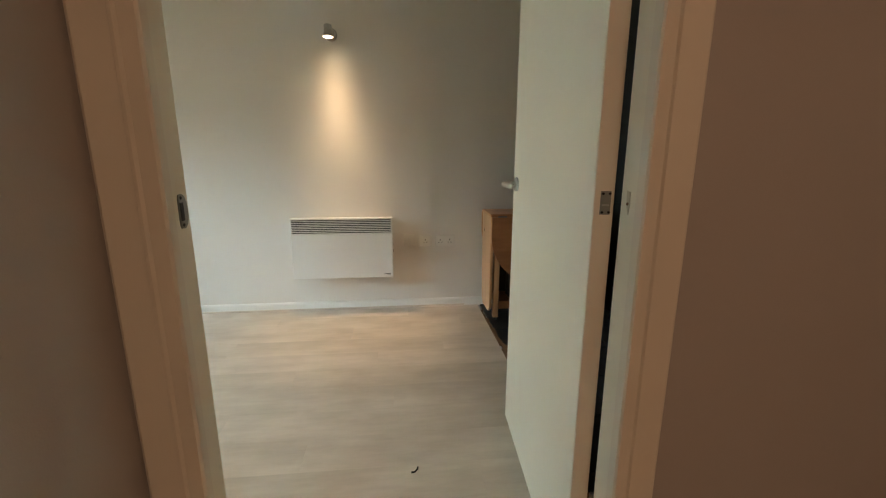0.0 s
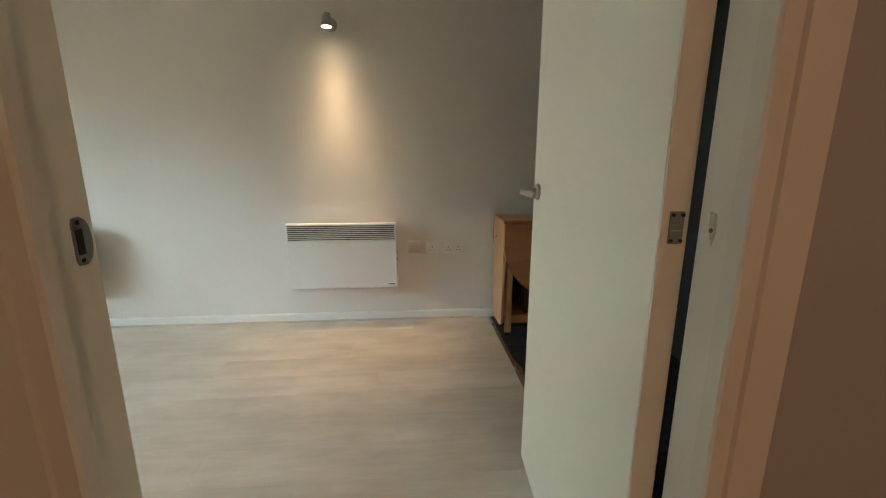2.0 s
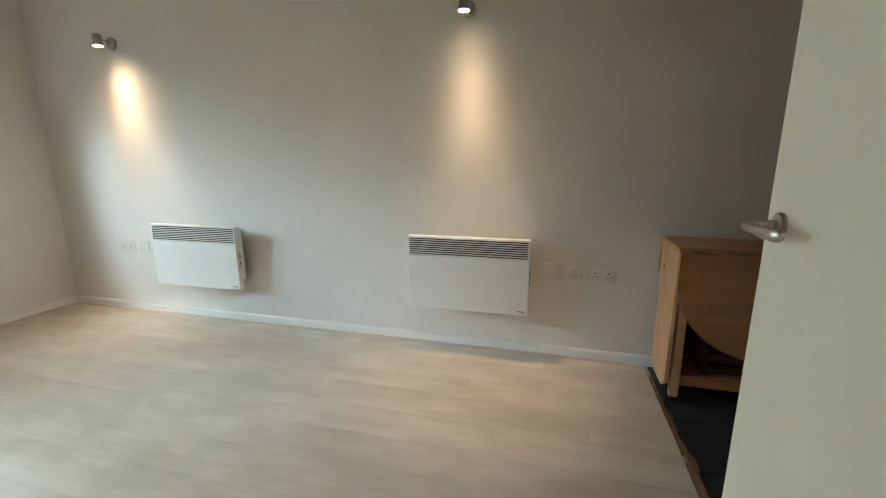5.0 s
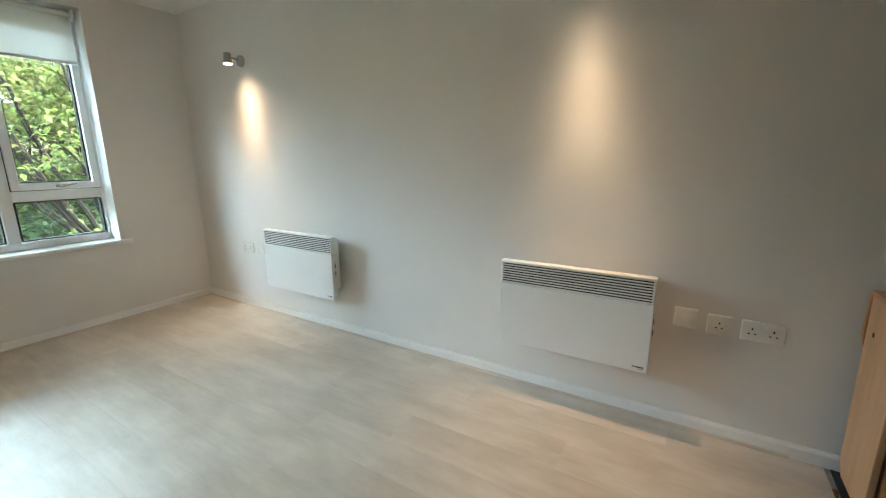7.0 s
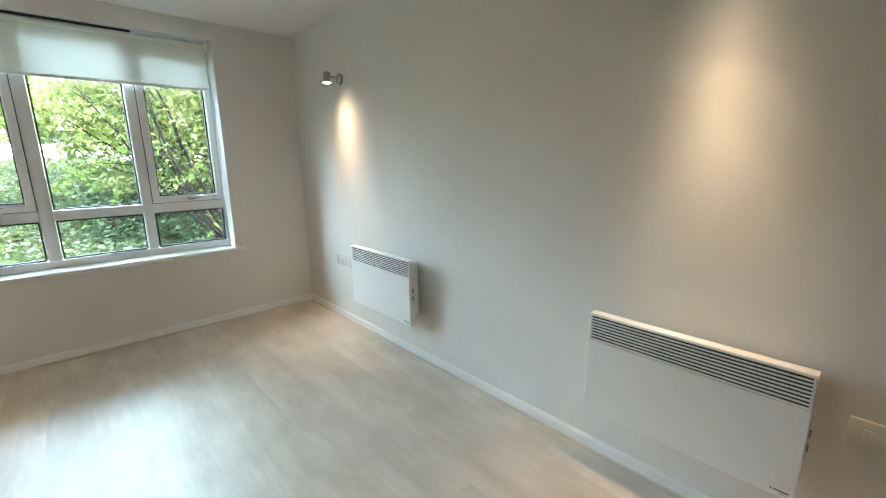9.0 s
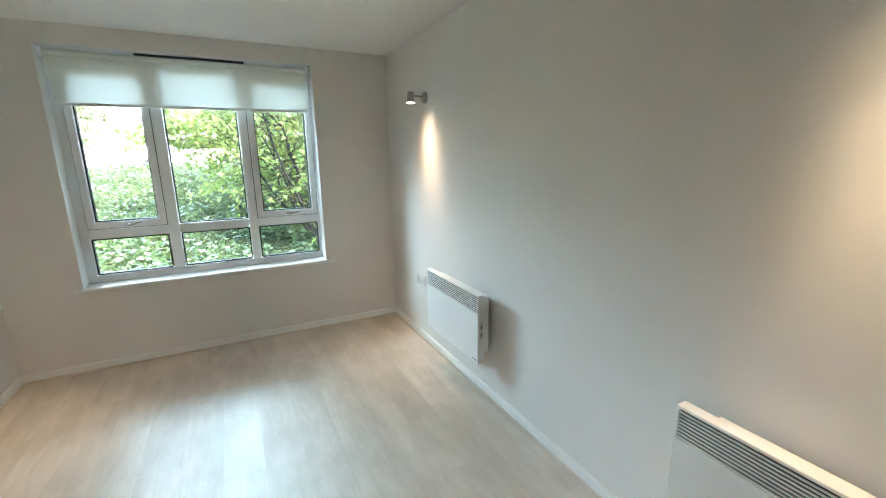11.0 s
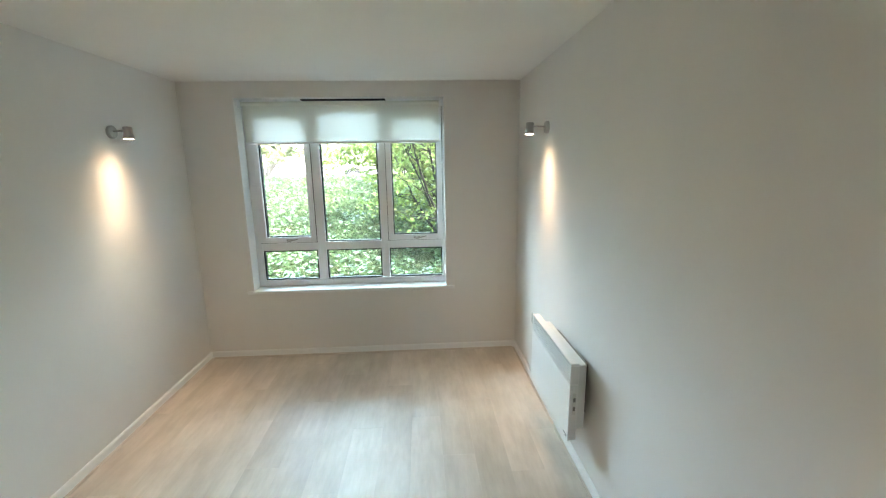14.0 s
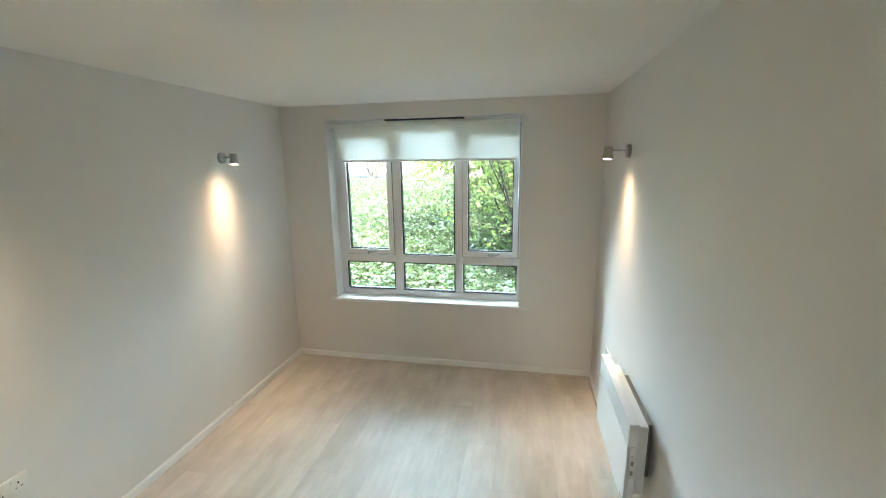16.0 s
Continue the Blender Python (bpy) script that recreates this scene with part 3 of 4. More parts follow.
# ---- outdoors ----


def height(x, y):
    """The lie of the land: a planted bank that climbs from the window and falls to a car park."""
    d = -4.05 - x
    if d < 0:
        return -0.2
    up = 0.05 + 1.30 * min(1, d / 8.2) ** 0.85
    if d > 8.4:
        up = 1.35 - 0.40 * min(1, (d - 8.4) / 2.4)
    up += 0.75 * min(1, max(0, (-2.6 - y) / 2.5)) * min(1, d / 6) * (1 if d < 9 else 0)
    bumpy = 0.10 * noise.noise(Vector((x * 0.5, y * 0.5, 0))) + 0.05 * noise.noise(Vector((x * 1.7, y * 1.7, 3)))
    return up + (bumpy if 0.4 < d < 10 else 0)


bm = bmesh.new()
xs = [2500, 400, 60, 12, 4, 0, -4.0] + [-4.05 - v for v in (0, 0.4, 0.8, 1.2, 1.6, 2, 2.5, 3, 3.5, 4, 4.5, 5, 5.5, 6, 6.5, 7, 7.5, 8, 8.4, 8.8, 9.2, 9.8, 10.4, 11, 12, 16, 24, 60, 400, 2500)]
ys = [-2500, -400, -60, -30, -20, -15] + [-12 + 0.75 * i for i in range(37)] + [18, 24, 34, 60, 400, 2500]
grid = [[bm.verts.new((x, y, height(x, y))) for y in ys] for x in xs]
for a, b in zip(grid, grid[1:]):
    for i in range(len(ys) - 1):
        bm.faces.new((a[i], a[i + 1], b[i + 1], b[i]))
setting("ground", bm, SOIL, "planted bank with leaf litter outside the window", "ground")
bm = bmesh.new()
box(bm, -30, -14.8, -40, 40, 0.90, 0.965)
setting("road", bm, TARMAC, "grey tarmac of the car park", "road")


def leaf_shape(size, wide, fold, droop):
    """A pointed leaf, folded along its midrib, as six points and four triangles."""
    w = size * wide
    pts = np.array([(0, 0, 0), (w, size * 0.38, fold * w), (-w, size * 0.38, fold * w), (0, size * 0.45, 0), (0, size, -droop * size), (w * 0.55, size * 0.72, fold * w * 0.4 - droop * size * 0.4), (-w * 0.55, size * 0.72, fold * w * 0.4 - droop * size * 0.4)])
    return pts, [(0, 1, 3), (0, 3, 2), (1, 5, 3), (3, 5, 4), (3, 4, 6), (3, 6, 2)]


def leaves(name, places, mat, parent, label, kind="stuff", category=""):
    """Many leaves in one mesh. places: position, size, width, heading, tilt, roll."""
    verts, faces = [], []
    for p, size, wide, head, tilt, lean in places:
        pts, tris = leaf_shape(size, wide, 0.25, 0.18)
        m = np.array(Euler((tilt, lean, head)).to_matrix())
        n = len(verts)
        verts.extend((pts @ m.T + np.array(p)).tolist())
        faces.extend((a + n, b + n, c + n) for a, b, c in tris)
    me = bpy.data.meshes.new(name)
    me.from_pydata(verts, [], faces)
    me.materials.append(mat)
    ob = new(name, me)
    if parent is not None:
        ob.parent = parent
        ob.matrix_parent_inverse = parent.matrix_basis.inverted()
    return tagged(ob, label, category, "", kind)


rng = random.Random(5)
places = []
for _ in range(84000):
    d = 0.15 + 8.7 * rng.random() ** 1.25
    x = -4.05 - d
    y = 1.9 + (rng.random() - 0.5) * (4.5 + 1.35 * d) - 0.15 * d
    if rng.random() > 0.45 + 0.9 * (noise.noise(Vector((x * 1.1, y * 1.1, 9))) + 0.3):
        continue
    mound = 0.10 * abs(noise.noise(Vector((x * 1.3, y * 1.3, 5)))) + 0.12 * rng.random() ** 1.6
    size = 0.046 + 0.055 * rng.random()
    places.append(((x, y, height(x, y) + mound), size, 0.42, rng.uniform(-0.9, 0.9) - math.pi / 2 + math.pi, rng.uniform(-1.1, 0.35), rng.uniform(-0.6, 0.6)))
leaves("ivy", places, IVY, None, "dense ivy ground cover on the bank", "stuff", "ivy")


def branchy(name, label, base, stems, spread, tall, lean, leaf_mat, leaf_size, per_twig, seed, thick=0.02, category="shrub", bark=BARK):
    """A many-stemmed shrub or tree: tapered stems, side shoots and leaves set along the shoots."""
    r = random.Random(seed)
    top = thing(name, label, category, base)
    bm = bmesh.new()
    spots = []

    def shoot(start, way, length, rad, level):
        p, w, n = Vector(start), Vector(way).normalized(), 6
        for i in range(n):
            bend = 0.13 if level == 0 else 0.22
            w = (w + Vector((r.uniform(-bend, bend), r.uniform(-bend, bend), r.uniform(-bend, bend) - 0.03 * level))).normalized()
            q = p + w * (length / n)
            if q.x > -4.75:
                return
            rod(bm, p, q, rad * (1 - i / (n + 1.0)), rad * (1 - (i + 1) / (n + 1.0)), 6 if level < 2 else 4)
            if level < 2 and i > 0:
                for _ in range(2 if level == 0 else 2):
                    side = (w * 0.55 + Vector((r.uniform(-1, 1), r.uniform(-1, 1), r.uniform(-0.45, 0.7)))).normalized()
                    shoot(q, side, length * r.uniform(0.3, 0.5), rad * 0.45 * (1 - i / (n + 2)), level + 1)
            if level == 0 and i < 3 and stems > 9:
                for _ in range(5):
                    spots.append(q + Vector((r.uniform(-0.22, 0.22), r.uniform(-0.22, 0.22), r.uniform(-0.25, 0.12))))
            if level >= 1:
                for _ in range(per_twig):
                    spots.append((q + Vector((r.uniform(-0.06, 0.06), r.uniform(-0.06, 0.06), r.uniform(-0.05, 0.04)))))
            p = q

    for s in range(stems):
        a = 2 * math.pi * (s + r.random() * 0.6) / stems
        way = (spread * math.cos(a) + lean[0], spread * math.sin(a) + lean[1], 1.0)
        shoot((base[0] + 0.12 * math.cos(a), base[1] + 0.12 * math.sin(a), base[2]), way, tall * r.uniform(0.75, 1.1), thick * r.uniform(0.7, 1.15), 0)
    part("trunk", bm, bark, top, "thin brown stems and twigs")
    places = [(tuple(p), leaf_size * r.uniform(0.6, 1.2), 0.27, r.uniform(0, 2 * math.pi), r.uniform(-0.9, 0.25), r.uniform(-0.5, 0.5)) for p in spots]
    leaves("crown", places, leaf_mat, top, "loose fresh green leaves")
    return top


branchy("shrub", "leafy green shrub with many thin stems outside the window", (-5.45, 2.95, height(-5.45, 2.95)), 15, 0.50, 2.5, (-0.25, -0.22), SHRUB_LEAF, 0.082, 1, 11, 0.027)
branchy("shrub", "leafy green shrub with arching shoots on the bank", (-8.4, 3.1, height(-8.4, 3.1)), 12, 0.8, 2.4, (0.0, -0.35), FRESH_LEAF, 0.095, 3, 23)
branchy("shrub", "dense green shrub at the back of the bank", (-7.3, 4.9, height(-7.3, 4.9)), 11, 0.8, 2.6, (0.0, -0.2), FRESH_LEAF, 0.095, 3, 41)
branchy("tree", "young tree beyond the car park, its colours paled for glare", (-27.0, -7.5, 0.9), 9, 0.5, 5.5, (0, 0), TREE_LEAF, 0.3, 2, 31, 0.09, "tree", GLARE_BARK)


def parked_car(cx, cy, z):
    """A white hatchback standing along y, its front towards -y."""
    car = thing("car", "white parked hatchback in the car park", "car", (cx, cy, z))
    side = [(-2.05, 0.30), (-2.08, 0.55), (-1.95, 0.72), (-1.10, 0.92), (-0.45, 1.38), (0.2, 1.46), (1.3, 1.40), (1.85, 0.98), (2.02, 0.85), (2.06, 0.35), (1.9, 0.25), (-1.9, 0.25)]
    bm = prism(bmesh.new(), [(cy + a, z + b) for a, b in side], 0, cx - 0.85, cx + 0.85, 0.06)
    part("body", bm, CAR_PAINT, car, "", True)
    for s in (-1, 1):
        x = cx + s * 0.846
        part("side_window", prism(bmesh.new(), [(cy - 0.85, z + 0.95), (cy - 0.4, z + 1.31), (cy + 0.3, z + 1.38), (cy + 1.15, z + 1.33), (cy + 1.5, z + 0.98)], 0, x - 0.008, x + 0.008), CAR_GLASS, car, "dark side glass")
        for wy in (-1.3, 1.28):
            arch = prism(bmesh.new(), [(cy + wy + 0.37 * math.cos(a), z + 0.33 + 0.37 * math.sin(a)) for a in np.linspace(-0.2, math.pi + 0.2, 15)], 0, x - 0.012, x + 0.010)
            part("wheel_arch", arch, RUBBER, car, "dark wheel arch")
            w = part("wheel", turned(bmesh.new(), [(0, 0.27), (0.02, 0.31), (0.16, 0.31), (0.18, 0.27)], (x - s * 0.14, cy + wy, z + 0.31), (x + s * 0.1, cy + wy, z + 0.31)), RUBBER, car, "black tyre", True)
            part("rim", turned(bmesh.new(), [(0, 0.21), (0.02, 0.19), (0.022, 0.05)], (x + s * 0.03, cy + wy, z + 0.31), (x + s * 0.2, cy + wy, z + 0.31)), ALLOY, w, "silver rim", True)
        part("door_mirror", boxed(x - 0.02, x + s * 0.16 if s > 0 else x + 0.02, cy - 0.78, cy - 0.62, z + 0.92, z + 1.05, 0.02) if s > 0 else boxed(x - 0.16, x + 0.02, cy - 0.78, cy - 0.62, z + 0.92, z + 1.05, 0.02), CAR_PAINT, car)
        part("headlight", boxed(cx + s * 0.6 - 0.15, cx + s * 0.6 + 0.15, cy - 2.085, cy - 1.99, z + 0.58, z + 0.70, 0.02), LAMP_CLEAR, car)
        part("tail_light", boxed(cx + s * 0.68 - 0.1, cx + s * 0.68 + 0.1, cy + 1.96, cy + 2.05, z + 0.70, z + 0.88, 0.02), LAMP_RED, car)
    return car


parked_car(-17.6, 0.92, 0.965)


def far_house(x, y0, y1, z, storeys):
    """A pale block of flats far behind the car park."""
    house = thing("apartment_building", "pale rendered apartment building beyond the car park", "building", (x, (y0 + y1) / 2, z))
    tall = storeys * 2.8
    part("wall", boxed(x - 9, x, y0, y1, z, z + tall), RENDER_WALL, house)
    part("roof", prism(bmesh.new(), [(x + 0.5, z + tall), (x - 4.5, z + tall + 2.6), (x - 9.5, z + tall)], 1, y0 - 0.4, y1 + 0.4), ROOF, house)
    n = int((y1 - y0) / 3.2)
    for s in range(storeys):
        for i in range(n):
            y = y0 + 1.2 + i * 3.2
            zz = z + 0.9 + s * 2.8
            win = part("window", boxed(x - 0.05, x + 0.04, y, y + 1.3, zz, zz + 1.3), UPVC, house)
            part("pane", boxed(x + 0.03, x + 0.05, y + 0.08, y + 0.61, zz + 0.08, zz + 1.22), HOUSE_GLASS, win)
            part("pane", boxed(x + 0.03, x + 0.05, y + 0.69, y + 1.22, zz + 0.08, zz + 1.22), HOUSE_GLASS, win)
    return house


far_house(-42.0, -26.0, 14.0, 0.9, 2)

# ---- the living room ----


def heater(x0, x1):
    """A wall-hung panel convector: slatted grille over a plain front, set off the wall on a back box."""
    z0, z1, front = 0.283, 0.726, 2.968
    th = thing("panel_heater", "white wall-mounted panel convector heater with slatted grille", "heater", ((x0 + x1) / 2, NORTH, z0), "heaters")
    part("front_panel", boxed(x0, x1, front, front + 0.012, z0, 0.608, 0.003, 2), HEATER, th)
    body = bmesh.new()
    box(body, x0 + 0.002, x1 - 0.002, front + 0.012, 3.013, z0 + 0.004, 0.606, 0.003)
    box(body, x0, x0 + 0.010, front + 0.001, 3.013, 0.609, z1 - 0.014, 0.002)
    box(body, x1 - 0.010, x1, front + 0.001, 3.013, 0.609, z1 - 0.014, 0.002)
    part("casing", body, HEATER, th)
    part("top_cap", boxed(x0 - 0.001, x1 + 0.001, front, 3.014, z1 - 0.014, z1, 0.005, 2), HEATER, th, "", True)
    # solid dark block gives the shade between the slats by colour
    part("grille_shade_block", boxed(x0 + 0.010, x1 - 0.010, front + 0.008, 3.010, 0.609, z1 - 0.015), DARK, th, "dark block for the shade behind the grille")
    n = 8
    for i in range(n):
        z = 0.6105 + 0.0128 * i
        slat = prism(bmesh.new(), [(front + 0.001, z + 0.0004), (front + 0.005, z + 0.0012), (front + 0.005, z + 0.0064), (front + 0.001, z + 0.0060)], 0, x0 + 0.010, x1 - 0.010)
        part("slat", slat, HEATER, th)
    part("back_box", boxed(x0 + 0.09, x1 - 0.02, 3.013, 3.060, z0 + 0.06, z1 - 0.02, 0.004), HEATER, th, "white back box behind the panel")
    part("wall_bracket", boxed(x0 + 0.14, x1 - 0.10, 3.060, NORTH, z0 + 0.10, z1 - 0.06), PLATE, th)
    knob = part("control_panel", boxed(x1 - 0.003, x1 + 0.0015, 2.986, 3.002, 0.44, 0.56, 0.001), SOCKET, th, "grey control strip on the side")
    for z in (0.462, 0.512):
        part("control_knob", boxed(x1 + 0.001, x1 + 0.006, 2.988, 3.000, z, z + 0.024, 0.002), PLATE, knob)
    mark = part("maker_mark", boxed(x1 - 0.056, x1 - 0.016, front - 0.0008, front + 0.001, z0 + 0.022, z0 + 0.0265), PRINT, th, "small dark printed mark")
    part("maker_mark", boxed(x1 - 0.040, x1 - 0.018, front - 0.0008, front + 0.001, z0 + 0.0145, z0 + 0.017), PLATE, mark)
    part("maker_mark", boxed(x1 - 0.064, x1 - 0.059, front - 0.0008, front + 0.001, z0 + 0.0215, z0 + 0.027), PRINT, mark)
    return th


near = heater(-0.749, -0.031)
copy_thing(near, Matrix.Translation((-1.952, 0, 0)) @ near.matrix_basis)


def socket(kind, cx, cz, wall, out):
    """A wall plate on a north (out=-1) or south (out=1) wall: 'double', 'single' or 'fused'."""
    words = {"double": "white plastic double socket with two switches", "single": "white plastic single socket outlet", "fused": "white plastic fused switch for the heater"}
    w = 0.146 if kind == "double" else 0.086
    th = thing("wall_socket" if kind != "fused" else "heater_switch", words[kind] + " on the wall", "socket" if kind != "fused" else "switch", (cx, wall, cz))
    y1 = wall + out * 0.009

    def slab(x0, x1, z0, z1, a, b, bev=0.0):
        ya, yb = sorted((wall + out * a, wall + out * b))
        return boxed(cx + x0, cx + x1, ya, yb, cz + z0, cz + z1, bev, 2) if bev else boxed(cx + x0, cx + x1, ya, yb, cz + z0, cz + z1)

    face = part("face_plate", slab(-w / 2, w / 2, -0.043, 0.043, 0, 0.010, 0.003), SOCKET, th, "", True)
    if kind == "fused":
        part("switch_rocker", slab(-0.009, 0.009, -0.014, 0.014, 0.0095, 0.0125, 0.001), SOCKET, face)
        part("indicator", slab(0.016, 0.022, -0.006, 0.006, 0.0095, 0.011), SOCKET, face)
        return th
    for ox in ((-0.036, 0.036) if kind == "double" else (0.0,)):
        part("earth_slot", slab(ox - 0.0028, ox + 0.0028, 0.004, 0.014, 0.0098, 0.0104), DARK, face)
        part("live_slot", slab(ox - 0.0145, ox - 0.0070, -0.0145, -0.0095, 0.0098, 0.0104), DARK, face)
        part("live_slot", slab(ox + 0.0070, ox + 0.0145, -0.0145, -0.0095, 0.0098, 0.0104), DARK, face)
        sx = ox * 0.42 if kind == "double" else ox
        part("switch_rocker", slab(sx - 0.006, sx + 0.006, 0.018, 0.034, 0.0095, 0.0125, 0.001), SOCKET, face)
    return th


socket("fused", 0.090, 0.535, NORTH, -1)
socket("single", 0.217, 0.525, NORTH, -1)
socket("double", 0.368, 0.524, NORTH, -1)
socket("double", -3.095, 0.520, NORTH, -1)
socket("fused", -2.932, 0.520, NORTH, -1)
socket("double", -1.347, 0.520, SOUTH, 1)

LAMP_COLOUR = (1.0, 0.74, 0.50)


def wall_lamp(x, wall, out, swivel, aim, cones):
    """A small swivel spotlight on a round wall rose, its head turned down. cones: watts and width of the beam and of its spill."""
    z = 1.958
    y = wall + out * 0.132
    th = thing("wall_spotlight", "brushed nickel wall spotlight, lit and aimed down", "wall lamp", (x, wall, z), "wall spotlights")
    part("wall_rose", turned(bmesh.new(), [(0, 0.041), (0.014, 0.041), (0.020, 0.036), (0.022, 0.012)], (x, wall, z), (x, wall + out, z), 28), STEEL, th, "", True)
    hx = x + swivel
    part("arm", rod(bmesh.new(), (x, wall + out * 0.018, z + 0.004), (hx, y, z + 0.004), 0.006, sides=12), STEEL, th, "", True)
    tilt = Vector((2.5 * swivel, out * 0.05, -1)).normalized()
    top = Vector((hx, y, z + 0.028))
    head = part("lamp_head", turned(bmesh.new(), [(0, 0.012), (0.002, 0.024), (0.006, 0.026), (0.046, 0.026), (0.050, 0.029), (0.076, 0.032), (0.076, 0.030), (0.066, 0.029)], top, top + tilt, 28, False), STEEL, th, "", True)
    low = top + 0.070 * tilt
    part("lamp_glass", turned(bmesh.new(), [(0, 0.0295), (0.003, 0.028), (0.006, 0.02)], low, low + tilt, 24), BULB, head, "glowing lamp glass")
    for watts, wide in cones:
        data = bpy.data.lights.new("wall_spotlight_beam", "SPOT")
        data.energy, data.color = watts, LAMP_COLOUR
        data.spot_size, data.spot_blend, data.shadow_soft_size = radians(wide), 1.0, 0.008
        beam = new("wall_spotlight_beam", data)
        beam.matrix_world = look(low + 0.012 * tilt, low + Vector((0.04, out * aim, -1)))
    return th


# one head is turned further off the wall than the others
OFF = (0.0, 0.085, ((1.55, 54), (0.65, 78), (0.11, 108), (0.04, 148)))
NEAR = (0.036, -0.012, ((1.35, 52), (0.62, 84), (0.24, 120), (0.05, 150)))
wall_lamp(-0.412, NORTH, -1, *OFF)
wall_lamp(-2.935, NORTH, -1, *NEAR)
wall_lamp(-2.937, SOUTH, 1, *NEAR)
wall_lamp(-1.290, SOUTH, 1, *NEAR)

# unseen flush hall light, added for the warm tone on the door surround
hall_lamp = thing("ceiling_light", "unseen round flush ceiling light added in the hall", "ceiling light", (0.60, -1.15, TOP))
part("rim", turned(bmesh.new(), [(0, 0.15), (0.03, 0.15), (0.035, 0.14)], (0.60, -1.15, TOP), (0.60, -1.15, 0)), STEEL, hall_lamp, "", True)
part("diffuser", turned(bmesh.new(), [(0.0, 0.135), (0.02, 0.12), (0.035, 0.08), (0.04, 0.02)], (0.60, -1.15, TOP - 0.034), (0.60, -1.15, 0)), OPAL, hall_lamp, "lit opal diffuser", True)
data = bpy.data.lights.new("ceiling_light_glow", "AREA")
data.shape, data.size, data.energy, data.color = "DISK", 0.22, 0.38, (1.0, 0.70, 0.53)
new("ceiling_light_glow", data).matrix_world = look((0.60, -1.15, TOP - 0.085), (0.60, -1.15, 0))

# ---- folding table with its chairs inside ----
table = thing("folding_table", "beech drop-leaf table folded against the wall", "table", (1.06, 2.88, 0))
X0, X1, YF, YB, TH = 0.642, 1.462, 2.722, 3.035, 0.772
part("tabletop", boxed(X0, X1, YF, YB, TH - 0.020, TH, 0.004, 2), BEECH_X, table)


def half_round(y0, y1):
    pts = [(X0 + 0.004, TH - 0.022), (X0 + 0.004, 0.66)]
    cx, r = (X0 + X1) / 2, (X1 - X0) / 2 - 0.004
    for a in np.linspace(math.pi, 2 * math.pi, 41):
        pts.append((cx + r * math.cos(a), 0.62 + (0.62 - 0.258) * math.sin(a)))
    pts += [(X1 - 0.004, 0.66), (X1 - 0.004, TH - 0.022)]
    return prism(bmesh.new(), pts, 1, y0, y1, 0.003)


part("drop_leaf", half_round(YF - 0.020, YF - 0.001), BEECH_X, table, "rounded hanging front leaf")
# added board whose dark colour stands in for shade behind the chairs
part("back_panel", boxed(0.676, 1.444, 3.024, 3.034, 0.07, TH - 0.022), SHADED_BEECH, table, "added board, dark for the shade inside the table")
part("drop_leaf", half_round(3.046, 3.066), BEECH_X, table, "rounded hanging rear leaf")
for x in (0.72, 0.90, 1.22, 1.40):
    part("leaf_hinge", rod(bmesh.new(), (x - 0.03, YF - 0.008, TH - 0.016), (x + 0.03, YF - 0.008, TH - 0.016), 0.005, sides=8), PLATE, table)
for x0, x1 in ((X0 + 0.004, X0 + 0.024), (X1 - 0.024, X1 - 0.004)):
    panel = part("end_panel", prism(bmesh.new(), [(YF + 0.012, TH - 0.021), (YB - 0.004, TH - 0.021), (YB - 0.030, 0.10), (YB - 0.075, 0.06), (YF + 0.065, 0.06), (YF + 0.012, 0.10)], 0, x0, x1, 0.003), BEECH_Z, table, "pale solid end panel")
    part("peg_hole", rod(bmesh.new(), (x0 - 0.001, 2.955, 0.63), (x0 + 0.002, 2.955, 0.63), 0.009, sides=14), DARK, panel, "dark round peg hole")
for x in (0.6765, 1.4015):
    for y in (2.755, 2.975):
        leg = part("leg", boxed(x, x + 0.040, y - 0.016, y + 0.020, 0.022, TH - 0.021, 0.004, 2), BEECH_Z, table)
        part("foot", turned(bmesh.new(), [(0, 0.013), (0.012, 0.015), (0.022, 0.012)], (x + 0.021, y + 0.002, 0), (x + 0.021, y + 0.002, 1), 14), RUBBER, leg, "black foot pad")
for y in (2.757, 2.977):
    part("rail", boxed(0.717, 1.401, y - 0.012, y + 0.012, 0.085, 0.140, 0.003), BEECH_X, table)
    part("rail", boxed(0.717, 1.401, y - 0.012, y + 0.012, 0.68, 0.75, 0.003), BEECH_X, table)
part("shelf", boxed(0.717, 1.401, 2.772, 2.962, 0.118, 0.134, 0.003), BEECH_X, table, "board under the folded chairs")


def folded_chair(y):
    """A slatted folding chair, shut flat and stored on its edge."""
    ch = thing("folding_chair", "slatted beech folding chair inside the table, darkened as in shade", "chair", (1.05, y, 0.134), "stored chairs")
    for x in (0.815, 1.005):
        part("side_rail", boxed(x, x + 0.028, y - 0.011, y + 0.011, 0.134, 0.66, 0.004), SHADED_BEECH, ch)
    part("bottom_rail", boxed(0.843, 1.005, y - 0.010, y + 0.010, 0.150, 0.180, 0.003), SHADED_BEECH, ch)
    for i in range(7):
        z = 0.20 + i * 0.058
        part("seat_slat", boxed(0.843, 1.005, y - 0.007, y + 0.007, z, z + 0.040, 0.003), SHADED_BEECH, ch)
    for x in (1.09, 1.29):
        part("side_rail", boxed(x, x + 0.028, y - 0.011, y + 0.011, 0.134, 0.62, 0.004), SHADED_BEECH, ch)
    part("back_slat", boxed(1.033, 1.29, y - 0.008, y + 0.008, 0.30, 0.36, 0.003), SHADED_BEECH, ch)
    return ch


for y in (2.80, 2.862, 2.925):
    folded_chair(y)

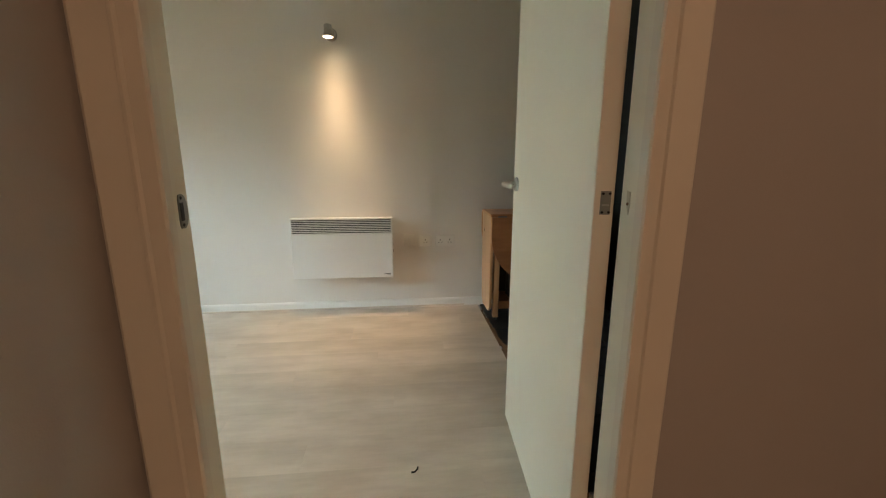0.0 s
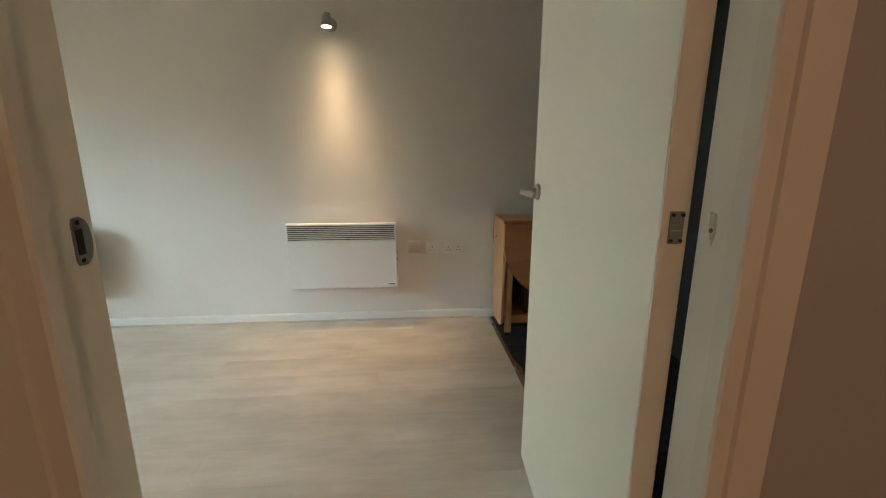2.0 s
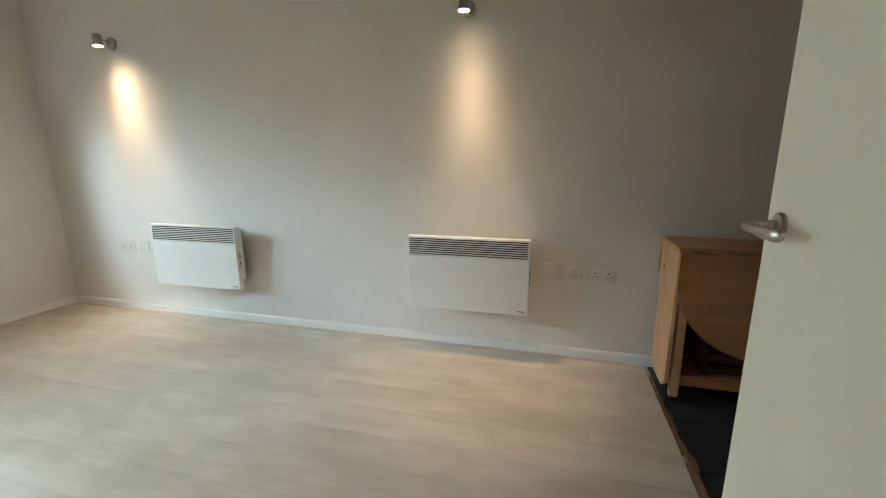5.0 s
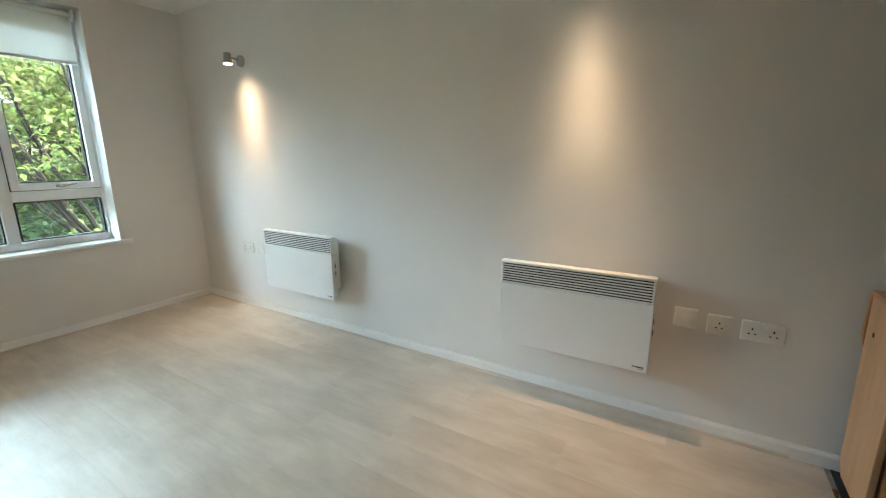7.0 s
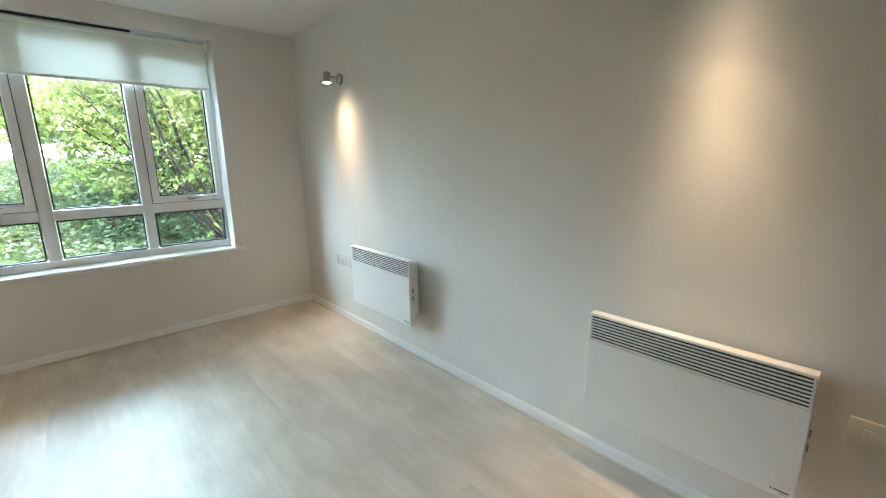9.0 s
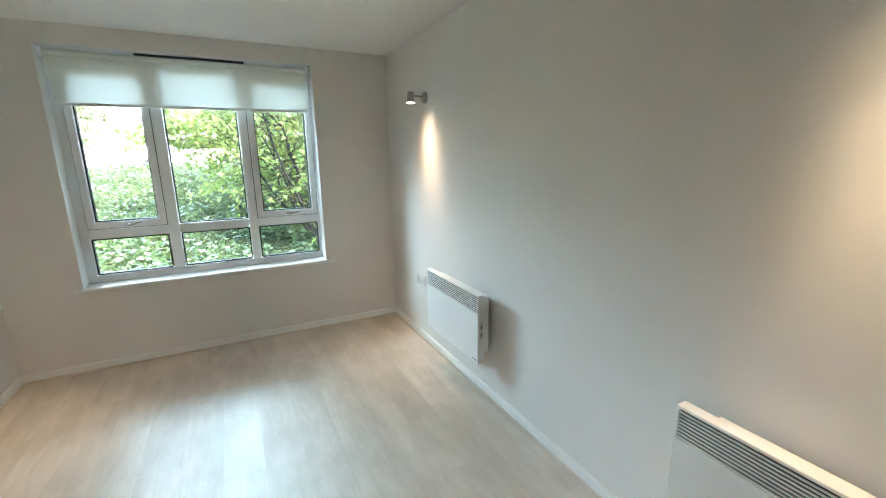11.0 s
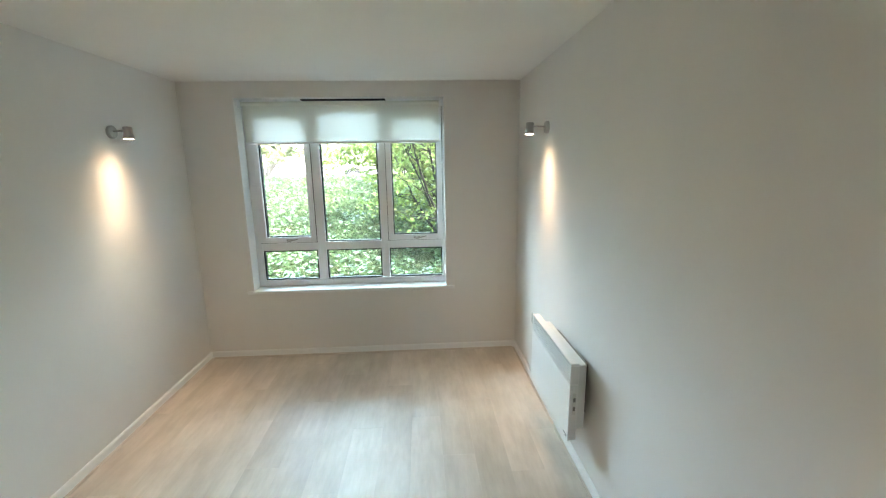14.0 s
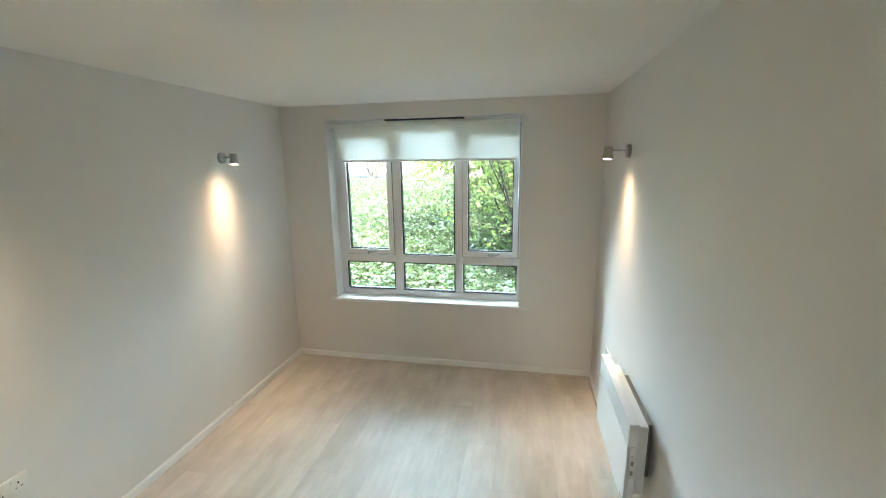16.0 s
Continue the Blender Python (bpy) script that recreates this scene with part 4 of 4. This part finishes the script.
# threshold strip between laminate and slate, broken in places
threshold = thing("threshold_strip", "worn dark wooden threshold strip, splintered in places", "threshold strip", (EDGE, 2.0, 0), kind="structure")
r = random.Random(3)
for y0, y1, w in ((1.05, 2.28, 0.030), (2.335, 2.60, 0.026), (2.602, 2.78, 0.020), (2.79, 2.95, 0.014)):
    n = max(4, int((y1 - y0) / 0.045))
    left = [(EDGE - 0.012 + r.uniform(0, 0.003), y0 + (y1 - y0) * i / n) for i in range(n + 1)]
    right = [(EDGE - 0.012 + w + r.uniform(-0.006, 0.006), y0 + (y1 - y0) * i / n) for i in range(n, -1, -1)]
    part("strip", prism(bmesh.new(), left + right, 2, -0.004, 0.006), THRESH, threshold)
part("splinter", prism(bmesh.new(), [(0.640, 2.225), (0.668, 2.235), (0.672, 2.300), (0.655, 2.345), (0.640, 2.330)], 2, -0.002, 0.012), THRESH, threshold, "loose splintered end")

# scrap of debris on the laminate
bm = bmesh.new()
for a, b in (((0.052, 1.316), (0.065, 1.318)), ((0.065, 1.318), (0.074, 1.330)), ((0.074, 1.330), (0.077, 1.342))):
    rod(bm, (*a, 0.004), (*b, 0.004), 0.0035, 0.0030, 8)
tagged(part("debris", bm, RUBBER, None), "small curled dark scrap lying on the laminate", "scrap")

# ---- laminate planks and slate tiles ----
WIDE, LONG = 0.193, 1.285
shared = {}


def plank(x0, x1, y0, y1):
    """One plank with eased edges; planks of one size share a mesh."""
    key = (round(x1 - x0, 3), round(y1 - y0, 3))
    if key not in shared:
        a, b, e = key[0] / 2 - 0.0001, key[1] / 2 - 0.0001, 0.0004
        bm = bmesh.new()
        low = [bm.verts.new((sx * a, sy * b, -0.011)) for sx, sy in ((-1, -1), (1, -1), (1, 1), (-1, 1))]
        mid = [bm.verts.new((sx * a, sy * b, -e)) for sx, sy in ((-1, -1), (1, -1), (1, 1), (-1, 1))]
        top = [bm.verts.new((sx * (a - e), sy * (b - e), 0)) for sx, sy in ((-1, -1), (1, -1), (1, 1), (-1, 1))]
        for lo, hi in ((low, mid), (mid, top)):
            for i in range(4):
                bm.faces.new((lo[i], lo[(i + 1) % 4], hi[(i + 1) % 4], hi[i]))
        bm.faces.new(top)
        shared[key] = mesh_of("plank", bm, PLANK)
    ob = new("plank", shared[key])
    ob.parent = floor
    ob.matrix_basis = Matrix.Translation(((x0 + x1) / 2, (y0 + y1) / 2, 0))
    return ob


r = random.Random(8)
row, y = 0, NORTH - 0.002
while y > -1.54:
    y0 = max(y - WIDE, -1.548)
    west = WEST + 0.002 if y > SOUTH + 0.02 else -0.460
    if SOUTH + 0.02 < y < ROOM_FACE - 0.1:
        west = WEST + 0.002
    east = EDGE - 0.010 if y > ROOM_FACE else 1.398
    x = west - [0.0, 0.83, 0.39, 1.02, 0.21, 0.62][row % 6] - r.uniform(0, 0.12)
    while x < east:
        a, b = max(x, west), min(x + LONG, east)
        if b - a > 0.02:
            plank(a, b, y0, y)
        x += LONG
    y, row = y0, row + 1

tile_size, gap = 0.330, 0.006
tile_mesh = {}


def tile(x0, x1, y0, y1):
    key = (round(x1 - x0, 3), round(y1 - y0, 3))
    if key not in tile_mesh:
        a, b, e = key[0] / 2, key[1] / 2, 0.002
        bm = bmesh.new()
        low = [bm.verts.new((sx * a, sy * b, -0.011)) for sx, sy in ((-1, -1), (1, -1), (1, 1), (-1, 1))]
        mid = [bm.verts.new((sx * a, sy * b, -e)) for sx, sy in ((-1, -1), (1, -1), (1, 1), (-1, 1))]
        top = [bm.verts.new((sx * (a - e), sy * (b - e), 0)) for sx, sy in ((-1, -1), (1, -1), (1, 1), (-1, 1))]
        for lo, hi in ((low, mid), (mid, top)):
            for i in range(4):
                bm.faces.new((lo[i], lo[(i + 1) % 4], hi[(i + 1) % 4], hi[i]))
        bm.faces.new(top)
        tile_mesh[key] = mesh_of("tile", bm, SLATE)
    ob = new("tile", tile_mesh[key])
    ob.parent = floor
    ob.matrix_basis = Matrix.Translation(((x0 + x1) / 2, (y0 + y1) / 2, 0))


y = 2.580 + 2 * tile_size
while y > ROOM_FACE:
    x = 0.980 - tile_size
    while x < EAST:
        x0, x1, y0, y1 = x + gap / 2, min(x + tile_size, EAST) - gap / 2, max(y - tile_size, ROOM_FACE) + gap / 2, min(y, NORTH) - gap / 2
        if x1 - x0 > 0.02 and y1 - y0 > 0.02:
            tile(x0, x1, y0, y1)
        x += tile_size
    y -= tile_size
